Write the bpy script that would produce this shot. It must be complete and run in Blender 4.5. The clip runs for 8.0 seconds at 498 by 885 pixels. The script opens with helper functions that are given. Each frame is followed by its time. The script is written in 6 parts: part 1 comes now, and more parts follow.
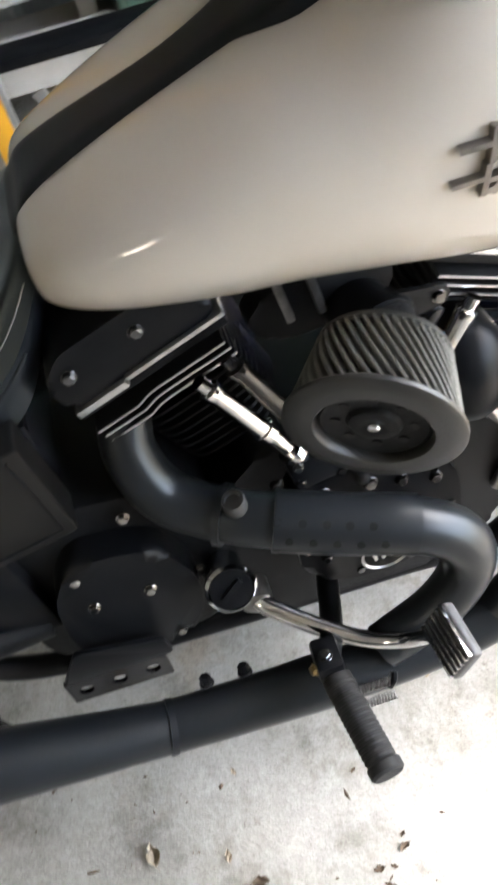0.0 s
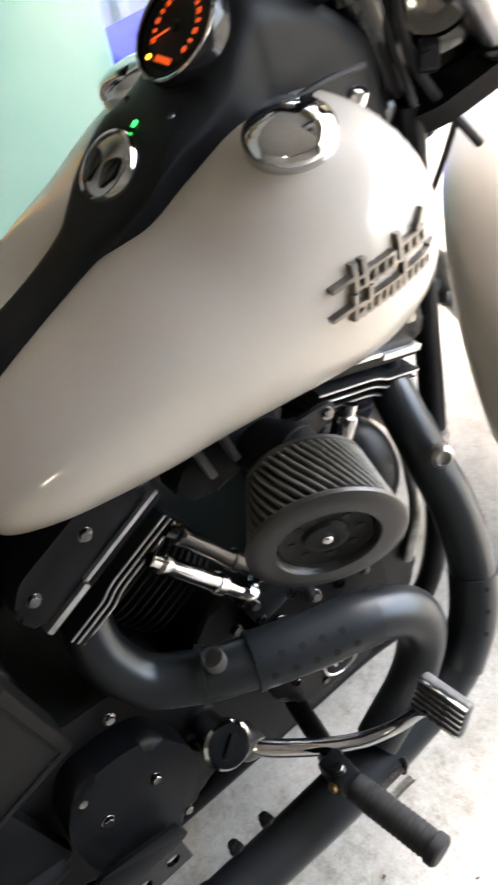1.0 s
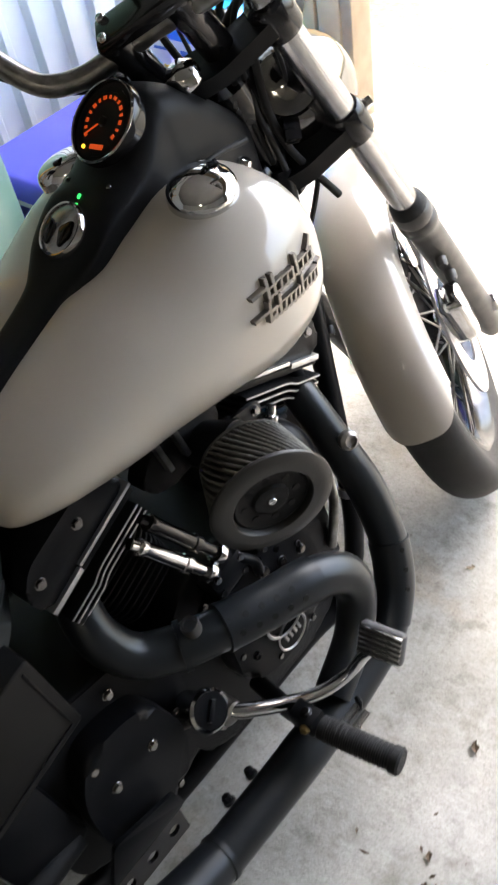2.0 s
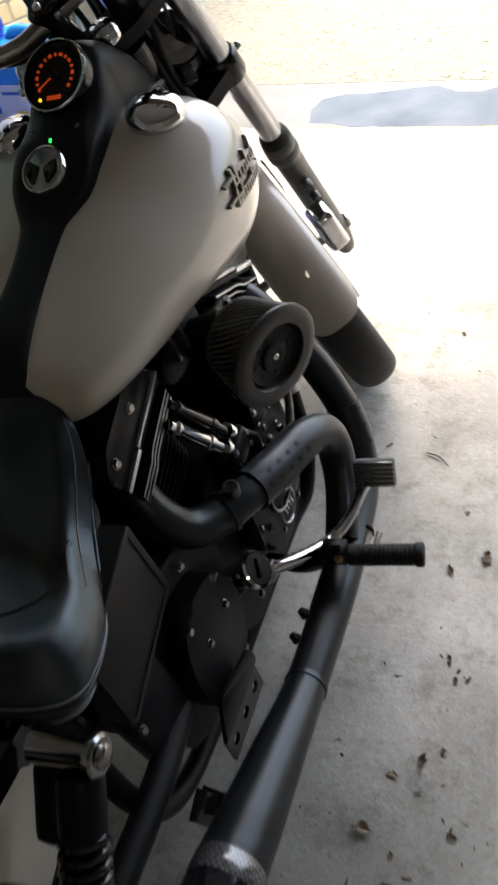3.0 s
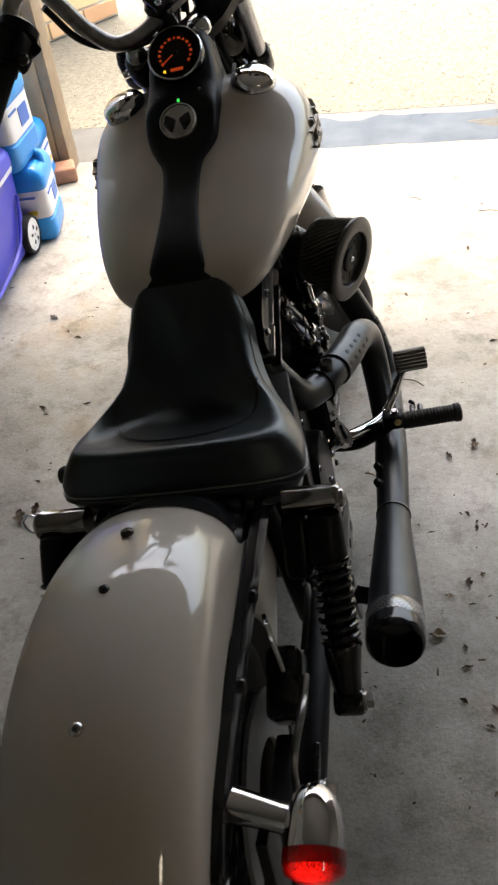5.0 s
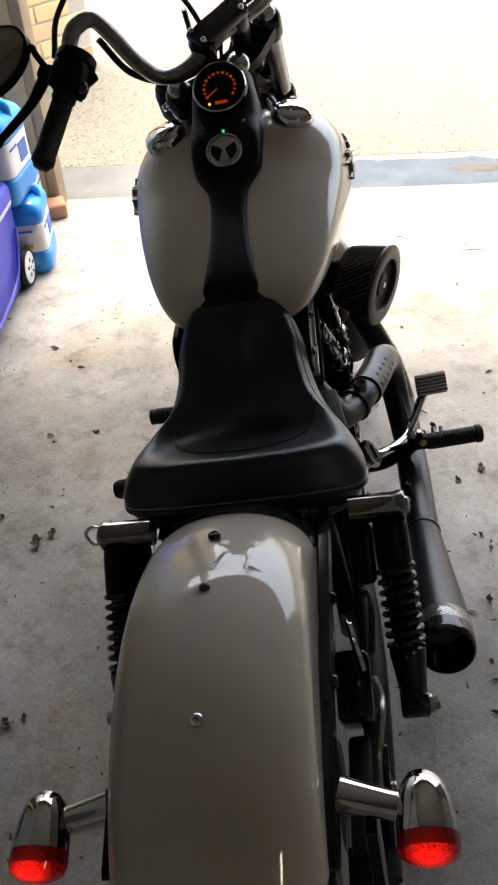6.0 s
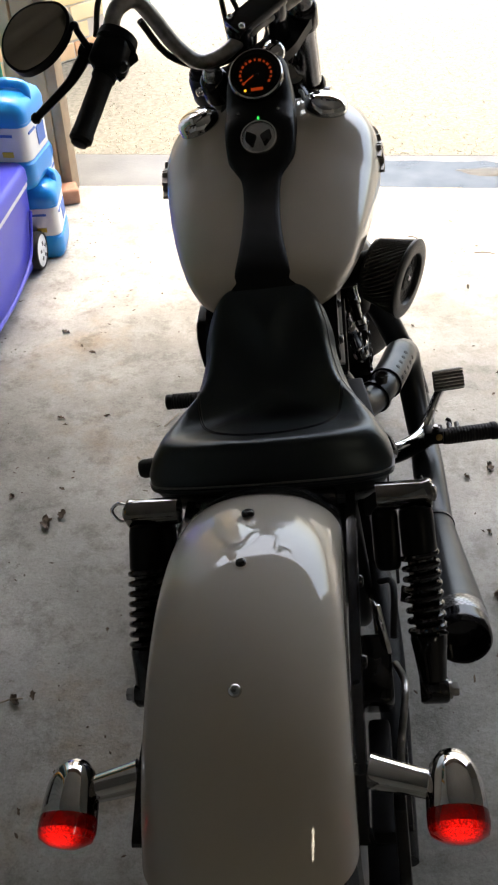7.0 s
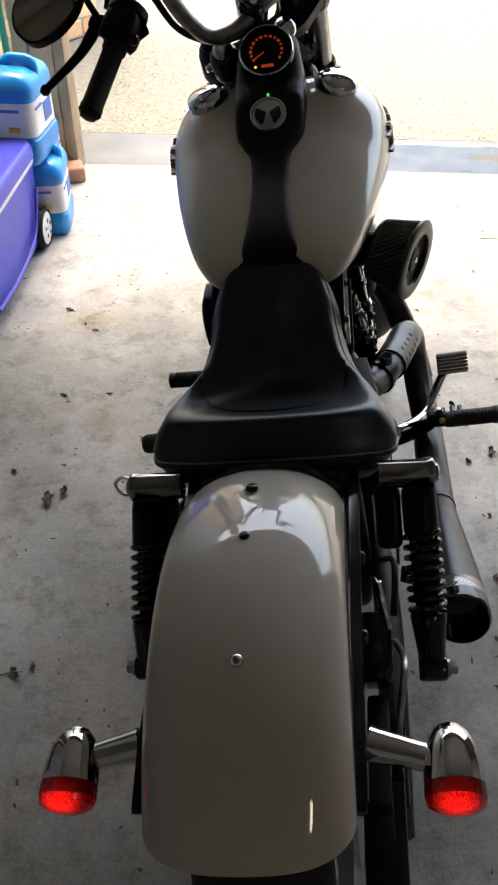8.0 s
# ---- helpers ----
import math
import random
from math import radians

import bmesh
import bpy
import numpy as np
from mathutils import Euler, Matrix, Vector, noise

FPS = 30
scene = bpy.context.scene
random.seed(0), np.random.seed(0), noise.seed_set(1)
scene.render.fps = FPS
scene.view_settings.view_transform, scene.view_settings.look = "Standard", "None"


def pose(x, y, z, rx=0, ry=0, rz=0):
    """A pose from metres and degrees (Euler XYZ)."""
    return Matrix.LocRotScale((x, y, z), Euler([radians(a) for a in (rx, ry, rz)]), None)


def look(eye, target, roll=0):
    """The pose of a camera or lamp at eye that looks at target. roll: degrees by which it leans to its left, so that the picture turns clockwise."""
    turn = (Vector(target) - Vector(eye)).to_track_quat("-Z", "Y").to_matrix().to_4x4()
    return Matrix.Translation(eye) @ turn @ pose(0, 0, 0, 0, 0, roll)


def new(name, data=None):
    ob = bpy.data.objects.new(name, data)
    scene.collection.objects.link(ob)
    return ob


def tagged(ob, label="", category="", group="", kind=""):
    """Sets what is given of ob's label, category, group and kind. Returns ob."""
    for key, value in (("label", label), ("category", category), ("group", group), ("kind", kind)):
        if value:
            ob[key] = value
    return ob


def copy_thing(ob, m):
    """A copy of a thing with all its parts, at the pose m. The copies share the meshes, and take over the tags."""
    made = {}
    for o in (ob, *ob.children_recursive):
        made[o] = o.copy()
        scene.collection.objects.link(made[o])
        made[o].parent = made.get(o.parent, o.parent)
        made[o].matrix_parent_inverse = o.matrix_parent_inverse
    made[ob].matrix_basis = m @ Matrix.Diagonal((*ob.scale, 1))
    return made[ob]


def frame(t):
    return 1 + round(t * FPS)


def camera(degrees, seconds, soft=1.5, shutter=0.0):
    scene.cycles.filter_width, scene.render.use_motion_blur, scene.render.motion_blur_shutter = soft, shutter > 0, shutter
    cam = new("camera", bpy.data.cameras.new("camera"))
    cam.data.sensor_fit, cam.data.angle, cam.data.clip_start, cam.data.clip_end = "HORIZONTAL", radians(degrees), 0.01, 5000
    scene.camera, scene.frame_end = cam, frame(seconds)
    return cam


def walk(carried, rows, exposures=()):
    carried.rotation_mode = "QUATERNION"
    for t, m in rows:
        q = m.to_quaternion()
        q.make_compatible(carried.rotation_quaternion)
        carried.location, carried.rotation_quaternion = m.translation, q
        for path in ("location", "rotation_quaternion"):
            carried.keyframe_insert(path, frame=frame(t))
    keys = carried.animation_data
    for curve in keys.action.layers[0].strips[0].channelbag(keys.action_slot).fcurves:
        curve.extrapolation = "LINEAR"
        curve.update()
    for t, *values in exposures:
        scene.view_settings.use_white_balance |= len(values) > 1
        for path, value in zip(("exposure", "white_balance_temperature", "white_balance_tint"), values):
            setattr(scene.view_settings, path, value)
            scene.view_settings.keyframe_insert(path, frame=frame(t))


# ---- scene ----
from mathutils.bvhtree import BVHTree
# ---- camera ----
cam = camera(32.0, 8.0, 2.2, 0.4)
PATH = [
    (0, (0.527, 0.748, 1.243), (-0.535, 0.818, -0.45), -14.2),
    (0.3, (0.515, 0.744, 1.259), (-0.599, 0.944, -0.39), -13.9),
    (0.5, (0.507, 0.722, 1.274), (-0.631, 1.033, -0.341), -14.1),
    (0.8, (0.491, 0.658, 1.294), (-0.632, 1.161, -0.283), -13.9),
    (1, (0.504, 0.626, 1.311), (-0.589, 1.245, -0.245), -13.4),
    (1.2, (0.519, 0.609, 1.325), (-0.527, 1.36, -0.205), -9.7),
    (2.3, (0.648, 0.33, 1.401), (-0.343, 1.346, -0.009), -14.3),
    (2.5, (0.609, 0.251, 1.396), (-0.281, 1.362, -0.009), -13.9),
    (2.8, (0.548, 0.131, 1.389), (-0.193, 1.323, -0.036), -14.0),
    (3, (0.534, 0.036, 1.389), (-0.126, 1.291, -0.022), -13.5),
    (3.2, (0.546, -0.033, 1.412), (-0.065, 1.242, 0.005), -13.7),
    (3.5, (0.539, -0.152, 1.399), (-0.027, 1.194, 0.032), -15.3),
    (3.8, (0.476, -0.257, 1.438), (-0.04, 1.142, 0.11), -16.0),
    (4, (0.388, -0.303, 1.439), (-0.04, 1.136, 0.118), -15.2),
    (4.2, (0.298, -0.345, 1.435), (-0.034, 1.119, 0.114), -13.2),
    (4.5, (0.239, -0.405, 1.457), (-0.038, 1.058, 0.121), -10.4),
    (4.7, (0.215, -0.455, 1.447), (-0.048, 1.008, 0.11), -8.6),
    (5, (0.199, -0.51, 1.464), (-0.084, 0.94, 0.116), -8.0),
    (5.2, (0.166, -0.532, 1.469), (-0.103, 0.93, 0.131), -8.0),
    (6.3, (0.002, -0.597, 1.466), (-0.119, 0.942, 0.193), -3.4),
    (6.5, (-0.009, -0.604, 1.464), (-0.129, 0.935, 0.191), -2.6),
    (7, (-0.03, -0.611, 1.457), (-0.154, 0.918, 0.174), -1.6),
    (7.5, (-0.031, -0.62, 1.452), (-0.154, 0.898, 0.156), -0.9),
    (8, (-0.036, -0.623, 1.448), (-0.158, 0.885, 0.141), -0.5),
]
walk(cam, [(t, look(eye, target, roll)) for t, eye, target, roll in PATH], [(0, 5.1, 7200, 7), (1.2, 4.95, 7200, 8), (2.5, 3.65, 7000, 8), (3.5, 3.25, 7200, 8), (4.5, 3.2, 7600, 8), (8, 3.15, 7200, 8)])

# ---- world, sun, exposure ----
world = bpy.data.worlds.new("sky")
scene.world = world
world.use_nodes = True
wn = world.node_tree
sky = wn.nodes.new("ShaderNodeTexSky")
sky.sky_type, sky.sun_disc = "NISHITA", False
sky.sun_elevation, sky.sun_rotation = radians(75), radians(338)
sky.air_density, sky.dust_density = 1.0, 6.0
wn.links.new(sky.outputs[0], wn.nodes["Background"].inputs[0])
wn.nodes["Background"].inputs[1].default_value = 0.15
sun_data = bpy.data.lights.new("sun", "SUN")
sun_data.energy, sun_data.angle, sun_data.color = 0.15, radians(20), (1.0, 0.96, 0.90)
sun = new("sun", sun_data)
sun.matrix_world = look((0, 0, 0), (0.10, -0.25, -1.0))

# ---- materials ----


def material(name, color, rough=0.5, metal=0.0, second=None, scale=20.0, bump=0.0, bump_scale=200.0, coat=0.0, spread=0.5,
             rough_spread=0.0, spec=0.5, emit=None, emit_strength=0.0):
    m = bpy.data.materials.new(name)
    m.use_nodes = True
    nt = m.node_tree
    b = nt.nodes["Principled BSDF"]
    b.inputs["Base Color"].default_value = (*color, 1)
    b.inputs["Roughness"].default_value = rough
    b.inputs["Metallic"].default_value = metal
    b.inputs["Specular IOR Level"].default_value = spec
    b.inputs["Coat Weight"].default_value = coat
    b.inputs["Coat Roughness"].default_value = 0.04
    if emit:
        b.inputs["Emission Color"].default_value = (*emit, 1)
        b.inputs["Emission Strength"].default_value = emit_strength
    co = nt.nodes.new("ShaderNodeTexCoord")
    if second:
        n = nt.nodes.new("ShaderNodeTexNoise")
        n.inputs["Scale"].default_value, n.inputs["Detail"].default_value = scale, 8
        nt.links.new(co.outputs["Object"], n.inputs["Vector"])
        r = nt.nodes.new("ShaderNodeValToRGB")
        r.color_ramp.elements[0].position, r.color_ramp.elements[1].position = 0.5 - spread / 2, 0.5 + spread / 2
        r.color_ramp.elements[0].color, r.color_ramp.elements[1].color = (*color, 1), (*second, 1)
        nt.links.new(n.outputs[0], r.inputs[0])
        nt.links.new(r.outputs[0], b.inputs["Base Color"])
        if rough_spread:
            mr = nt.nodes.new("ShaderNodeMapRange")
            mr.inputs["To Min"].default_value, mr.inputs["To Max"].default_value = rough - rough_spread, rough + rough_spread
            nt.links.new(n.outputs[0], mr.inputs["Value"])
            nt.links.new(mr.outputs[0], b.inputs["Roughness"])
    if bump:
        n2 = nt.nodes.new("ShaderNodeTexNoise")
        n2.inputs["Scale"].default_value, n2.inputs["Detail"].default_value = bump_scale, 4
        nt.links.new(co.outputs["Object"], n2.inputs["Vector"])
        bp = nt.nodes.new("ShaderNodeBump")
        bp.inputs["Strength"].default_value, bp.inputs["Distance"].default_value = bump, 0.002
        nt.links.new(n2.outputs[0], bp.inputs["Height"])
        nt.links.new(bp.outputs[0], b.inputs["Normal"])
    return m


WHITE = material("pearl_white_paint", (0.392, 0.354, 0.304), 0.35, 0, (0.422, 0.382, 0.330), 9, coat=1.0, spec=0.12)
WHITE.node_tree.nodes["Principled BSDF"].inputs["Coat Roughness"].default_value = 0.015
GLOSS = material("gloss_black", (0.0065, 0.0065, 0.0075), 0.14, 0, (0.012, 0.012, 0.0135), 30, coat=0.12, rough_spread=0.05, spec=0.3)
SATIN = material("satin_black", (0.0034, 0.0038, 0.0045), 0.34, 0, (0.0062, 0.0066, 0.0076), 35, bump=0.06, bump_scale=900, rough_spread=0.08, spec=0.10)
WRINKLE = material("wrinkle_black", (0.0036, 0.0038, 0.0043), 0.45, 0, (0.0066, 0.0069, 0.0077), 60, bump=0.3, bump_scale=1500, rough_spread=0.08, spec=0.13)
PIPE = material("ceramic_black_pipe", (0.0070, 0.0080, 0.0092), 0.33, 0.05, (0.0105, 0.0120, 0.0140), 22, bump=0.04, bump_scale=700, rough_spread=0.05, spec=0.34)
PANEL = material("grey_satin_panel", (0.005, 0.0048, 0.0045), 0.40, 0, (0.008, 0.0076, 0.007), 18, bump=0.05, bump_scale=900, rough_spread=0.06, spec=0.13)
DASH = material("matt_black_dash", (0.0060, 0.0063, 0.0070), 0.42, 0, (0.0095, 0.0098, 0.0106), 40, bump=0.12, bump_scale=1800, spec=0.12)
CHROME = material("chrome", (0.66, 0.66, 0.67), 0.07, 1.0, (0.55, 0.55, 0.55), 30, rough_spread=0.03)
ALUM = material("cut_aluminium", (0.55, 0.55, 0.56), 0.32, 1.0, (0.42, 0.42, 0.43), 90, bump=0.1, bump_scale=700)
STEEL = material("grimy_steel", (0.33, 0.32, 0.31), 0.3, 0.95, (0.14, 0.13, 0.12), 60, bump=0.1)
FORK = material("fork_tube_steel", (0.45, 0.45, 0.46), 0.25, 1.0, (0.35, 0.35, 0.36), 50)
FORKLEG = material("grey_fork_leg", (0.10, 0.097, 0.094), 0.42, 0.7, (0.06, 0.06, 0.06), 40, bump=0.08)
LEATHER = material("black_leather", (0.0065, 0.0078, 0.0098), 0.33, 0, (0.0105, 0.0122, 0.0150), 14, bump=0.15, bump_scale=1100, rough_spread=0.06, spec=0.46)
# Bluish specular tints put the sky's cool reflection into leather and pipe.
LEATHER.node_tree.nodes["Principled BSDF"].inputs["Specular Tint"].default_value = (0.80, 0.95, 1.0, 1)
PIPE.node_tree.nodes["Principled BSDF"].inputs["Specular Tint"].default_value = (0.92, 0.97, 1.0, 1)
SEAMBLACK = material("black_seam", (0.004, 0.004, 0.0045), 0.3, 0, (0.007, 0.007, 0.008), 300, spec=0.35)
# Grey that carries the bright sheen line of the seat's seams and piping.
SEAMSHEEN = material("grey_seam", (0.10, 0.10, 0.105), 0.35, 0, (0.17, 0.17, 0.175), 200, spec=0.4)
RUBBER = material("black_rubber", (0.010, 0.010, 0.0105), 0.6, 0, (0.018, 0.018, 0.018), 80, bump=0.3, bump_scale=900, spec=0.2)
TYRE = material("tyre_rubber", (0.008, 0.008, 0.0082), 0.6, 0, (0.017, 0.0165, 0.016), 18, bump=0.3, bump_scale=500, spec=0.25)
GAUZE = material("filter_gauze", (0.060, 0.058, 0.050), 0.45, 0.35, (0.12, 0.116, 0.102), 300, bump=0.4, bump_scale=2500)
FILTERCAP = material("filter_end_grey", (0.0075, 0.0073, 0.0068), 0.42, 0.0, (0.014, 0.0137, 0.0127), 25, bump=0.15, bump_scale=600)


def glass_red(name, low, high, scale, core, reach):
    """A lit red lens: the bulb glows through at core, and cells of the moulding break it up."""
    m = material(name, (0.05, 0.001, 0.001), 0.12, 0, coat=0.15)
    nt = m.node_tree
    b = nt.nodes["Principled BSDF"]
    co = nt.nodes.new("ShaderNodeTexCoord")
    v = nt.nodes.new("ShaderNodeTexVoronoi")
    v.inputs["Scale"].default_value = scale
    cell = nt.nodes.new("ShaderNodeMapRange")
    cell.inputs["From Min"].default_value, cell.inputs["From Max"].default_value = 0.15, 0.75
    cell.inputs["To Min"].default_value, cell.inputs["To Max"].default_value = 1.0, 0.12
    far = nt.nodes.new("ShaderNodeVectorMath")
    far.operation = "DISTANCE"
    far.inputs[1].default_value = core
    fall = nt.nodes.new("ShaderNodeMapRange")
    fall.interpolation_type = "SMOOTHERSTEP"
    fall.inputs["From Min"].default_value, fall.inputs["From Max"].default_value = 0.0, reach
    fall.inputs["To Min"].default_value, fall.inputs["To Max"].default_value = high, low
    mul = nt.nodes.new("ShaderNodeMath")
    mul.operation = "MULTIPLY"
    nt.links.new(co.outputs["Object"], v.inputs["Vector"])
    nt.links.new(co.outputs["Object"], far.inputs[0])
    nt.links.new(v.outputs["Distance"], cell.inputs["Value"])
    nt.links.new(far.outputs["Value"], fall.inputs["Value"])
    nt.links.new(cell.outputs[0], mul.inputs[0])
    nt.links.new(fall.outputs[0], mul.inputs[1])
    nt.links.new(mul.outputs[0], b.inputs["Emission Strength"])
    b.inputs["Emission Color"].default_value = (1.0, 0.010, 0.008, 1)
    return m


REDHOT = material("lit_red_core", (0.8, 0.02, 0.01), 0.3, emit=(1.0, 0.30, 0.08), emit_strength=1.2)
GAUGE = material("gauge_face", (0.003, 0.003, 0.003), 0.5, spec=0.2)
ORANGE = material("orange_dial_light", (0.35, 0.05, 0.010), 0.5, emit=(1.0, 0.11, 0.015), emit_strength=0.026)
GREENLED = material("green_led", (0.02, 0.6, 0.1), 0.4, emit=(0.02, 1.0, 0.15), emit_strength=0.12)
CARBON = material("carbon_weave", (0.02, 0.02, 0.022), 0.25, 0, (0.05, 0.05, 0.053), 200, coat=0.8)
BOLTSTEEL = material("dull_bolt_steel", (0.20, 0.20, 0.21), 0.22, 1.0, (0.07, 0.07, 0.07), 120, rough_spread=0.08)
# Chrome with the dark ceiling it would mirror put into its colour.
DARKCHROME = material("smoky_chrome", (0.30, 0.29, 0.285), 0.09, 1.0, (0.18, 0.175, 0.17), 35, rough_spread=0.04)
# Rim chrome coloured dark, as plain chrome mirrors the bright sky here.
RIMDARK = material("dark_grimy_rim", (0.075, 0.078, 0.085), 0.22, 1.0, (0.035, 0.036, 0.04), 40, rough_spread=0.08)
BRASS = material("brass_tint", (0.5, 0.36, 0.16), 0.3, 1.0)

# ---- building helpers ----


def part(name, bm, mat, parent=None, label="", smooth=True, m=None):
    """Links a bmesh as one mesh object under a thing or a part."""
    bmesh.ops.recalc_face_normals(bm, faces=bm.faces)
    me = bpy.data.meshes.new(name)
    bm.to_mesh(me)
    bm.free()
    if smooth:
        for p in me.polygons:
            p.use_smooth = True
        me.set_sharp_from_angle(angle=radians(38))
    me.materials.append(mat)
    ob = new(name, me)
    if parent:
        ob.parent = parent
    if m is not None:
        ob.matrix_basis = m
    if label:
        tagged(ob, label)
    return ob


def twin(ob, m, parent=None):
    """Another object on the same mesh, at the pose m."""
    c = new(ob.name.split(".")[0], ob.data)
    c.parent = parent or ob.parent
    c.matrix_basis = m
    if "label" in ob:
        c["label"] = ob["label"]
    return c


def thing(name, m, label, category, group="", kind=""):
    e = new(name)
    e.empty_display_size = 0.1
    e.matrix_basis = m
    return tagged(e, label, category, group, kind)


def loft(rings, caps=True, closed=True, bm=None):
    """Rings of equal length, joined into a skin."""
    bm = bm or bmesh.new()
    vs = [[bm.verts.new(p) for p in r] for r in rings]
    n = len(rings[0])
    for a, b in zip(vs, vs[1:]):
        for i in range(n if closed else n - 1):
            j = (i + 1) % n
            bm.faces.new((a[i], a[j], b[j], b[i]))
    if caps and closed:
        bm.faces.new(vs[0])
        bm.faces.new(vs[-1][::-1])
    return bm


def spline(pts, per=8):
    """A smooth line through the points (Catmull-Rom)."""
    p = [Vector(q) for q in pts]
    p = [2 * p[0] - p[1], *p, 2 * p[-1] - p[-2]]
    out = []
    for i in range(1, len(p) - 2):
        a, b, c, d = p[i - 1:i + 3]
        for k in range(per):
            t = k / per
            out.append(0.5 * (2 * b + (c - a) * t + (2 * a - 5 * b + 4 * c - d) * t * t + (3 * b - a - 3 * c + d) * t ** 3))
    return out + [p[-2]]


def tube(pts, radius, seg=14, bm=None, smooth=True, per=8, caps=True):
    """A round bar along the points; radius: a number or one for each point."""
    line = spline(pts, per) if smooth and len(pts) > 2 else [Vector(q) for q in pts]
    n = len(line)
    if isinstance(radius, (int, float)):
        rs = [radius] * n
    else:
        rs = [float(v) for v in np.interp(np.linspace(0, 1, n), np.linspace(0, 1, len(radius)), radius)]
    rings, side = [], None
    for i, q in enumerate(line):
        d = (line[min(i + 1, n - 1)] - line[max(i - 1, 0)]).normalized()
        if side is None:
            side = d.orthogonal().normalized()
        side = (side - d * side.dot(d)).normalized()
        up = d.cross(side)
        rings.append([q + rs[i] * (math.cos(a) * side + math.sin(a) * up) for a in [2 * math.pi * k / seg for k in range(seg)]])
    return loft(rings, caps, bm=bm)


def turned(profile, m=None, seg=32, bm=None, caps=True):
    """A body of revolution about z from (radius, height) pairs, placed by m."""
    m = m or Matrix()
    rings = [[m @ Vector((r * math.cos(a), r * math.sin(a), h)) for a in [2 * math.pi * k / seg for k in range(seg)]] for r, h in profile]
    return loft(rings, caps, bm=bm)


def towards(place, axis, twist=0):
    """A pose at place whose z points along axis."""
    return Matrix.Translation(place) @ Vector(axis).to_track_quat("Z", "Y").to_matrix().to_4x4() @ pose(0, 0, 0, 0, 0, twist)


def block(sx, sy, sz, bevel=0.003, m=None, seg=2, bm=None):
    b2 = bmesh.new()
    bmesh.ops.create_cube(b2, size=1)
    bmesh.ops.scale(b2, vec=(sx, sy, sz), verts=b2.verts)
    if bevel:
        bmesh.ops.bevel(b2, geom=b2.edges[:], offset=min(bevel, 0.45 * min(sx, sy, sz)), segments=seg, affect="EDGES", profile=0.6)
    if m is not None:
        bmesh.ops.transform(b2, matrix=m, verts=b2.verts)
    if bm is None:
        return b2
    return join(bm, b2)


def join(bm, other):
    me = bpy.data.meshes.new("tmp")
    other.to_mesh(me)
    other.free()
    bm.from_mesh(me)
    bpy.data.meshes.remove(me)
    return bm


def slab(outline, thick, m, bevel=0.003, seg=2):
    """A plate: a 2D outline in the pose's xy, of a thickness along its z, with rounded edges."""
    bm = bmesh.new()
    lo = [bm.verts.new((x, y, 0)) for x, y in outline]
    hi = [bm.verts.new((x, y, thick)) for x, y in outline]
    n = len(lo)
    bm.faces.new(lo[::-1])
    top = bm.faces.new(hi)
    for i in range(n):
        bm.faces.new((lo[i], lo[(i + 1) % n], hi[(i + 1) % n], hi[i]))
    if bevel:
        bmesh.ops.bevel(bm, geom=list(top.edges), offset=bevel, segments=seg, affect="EDGES", profile=0.6)
    bmesh.ops.transform(bm, matrix=m, verts=bm.verts)
    return bm


# A pose whose xy plane is the bike's side (x: forward, y: up) and whose z points to the right.
SIDE = Matrix(((0, 0, 1, 0), (1, 0, 0, 0), (0, 1, 0, 0), (0, 0, 0, 1)))


def side(x):
    return Matrix.Translation((x, 0, 0)) @ SIDE


def rounded(poly, r, n=4):
    """A polygon with its corners rounded."""
    out = []
    k = len(poly)
    for i in range(k):
        a, b, c = Vector(poly[i - 1]), Vector(poly[i]), Vector(poly[(i + 1) % k])
        u, v = (a - b), (c - b)
        d = min(r, u.length * 0.45, v.length * 0.45)
        p, q = b + u.normalized() * d, b + v.normalized() * d
        for j in range(n + 1):
            t = j / n
            w = (1 - t) ** 2 * p + 2 * t * (1 - t) * b + t * t * q
            out.append((w.x, w.y))
    return out


def hexbolt(r=0.008, h=0.008):
    bm = turned([(r * 1.25, 0), (r * 1.25, h * 0.25), (r * 1.2, h * 0.3)], seg=20)
    return turned([(r, h * 0.25), (r, h * 0.85), (r * 0.85, h)], seg=6, bm=bm)


def domebolt(r=0.008, h=0.006):
    bm = turned([(r, 0), (r, h * 0.4), (r * 0.85, h * 0.8), (r * 0.55, h), (r * 0.42, h)], seg=18)
    return turned([(r * 0.42, h), (r * 0.42, h * 0.4), (r * 0.1, h * 0.4)], seg=6, bm=bm)

# ---- the place: floor, walls, ceiling, outside ----


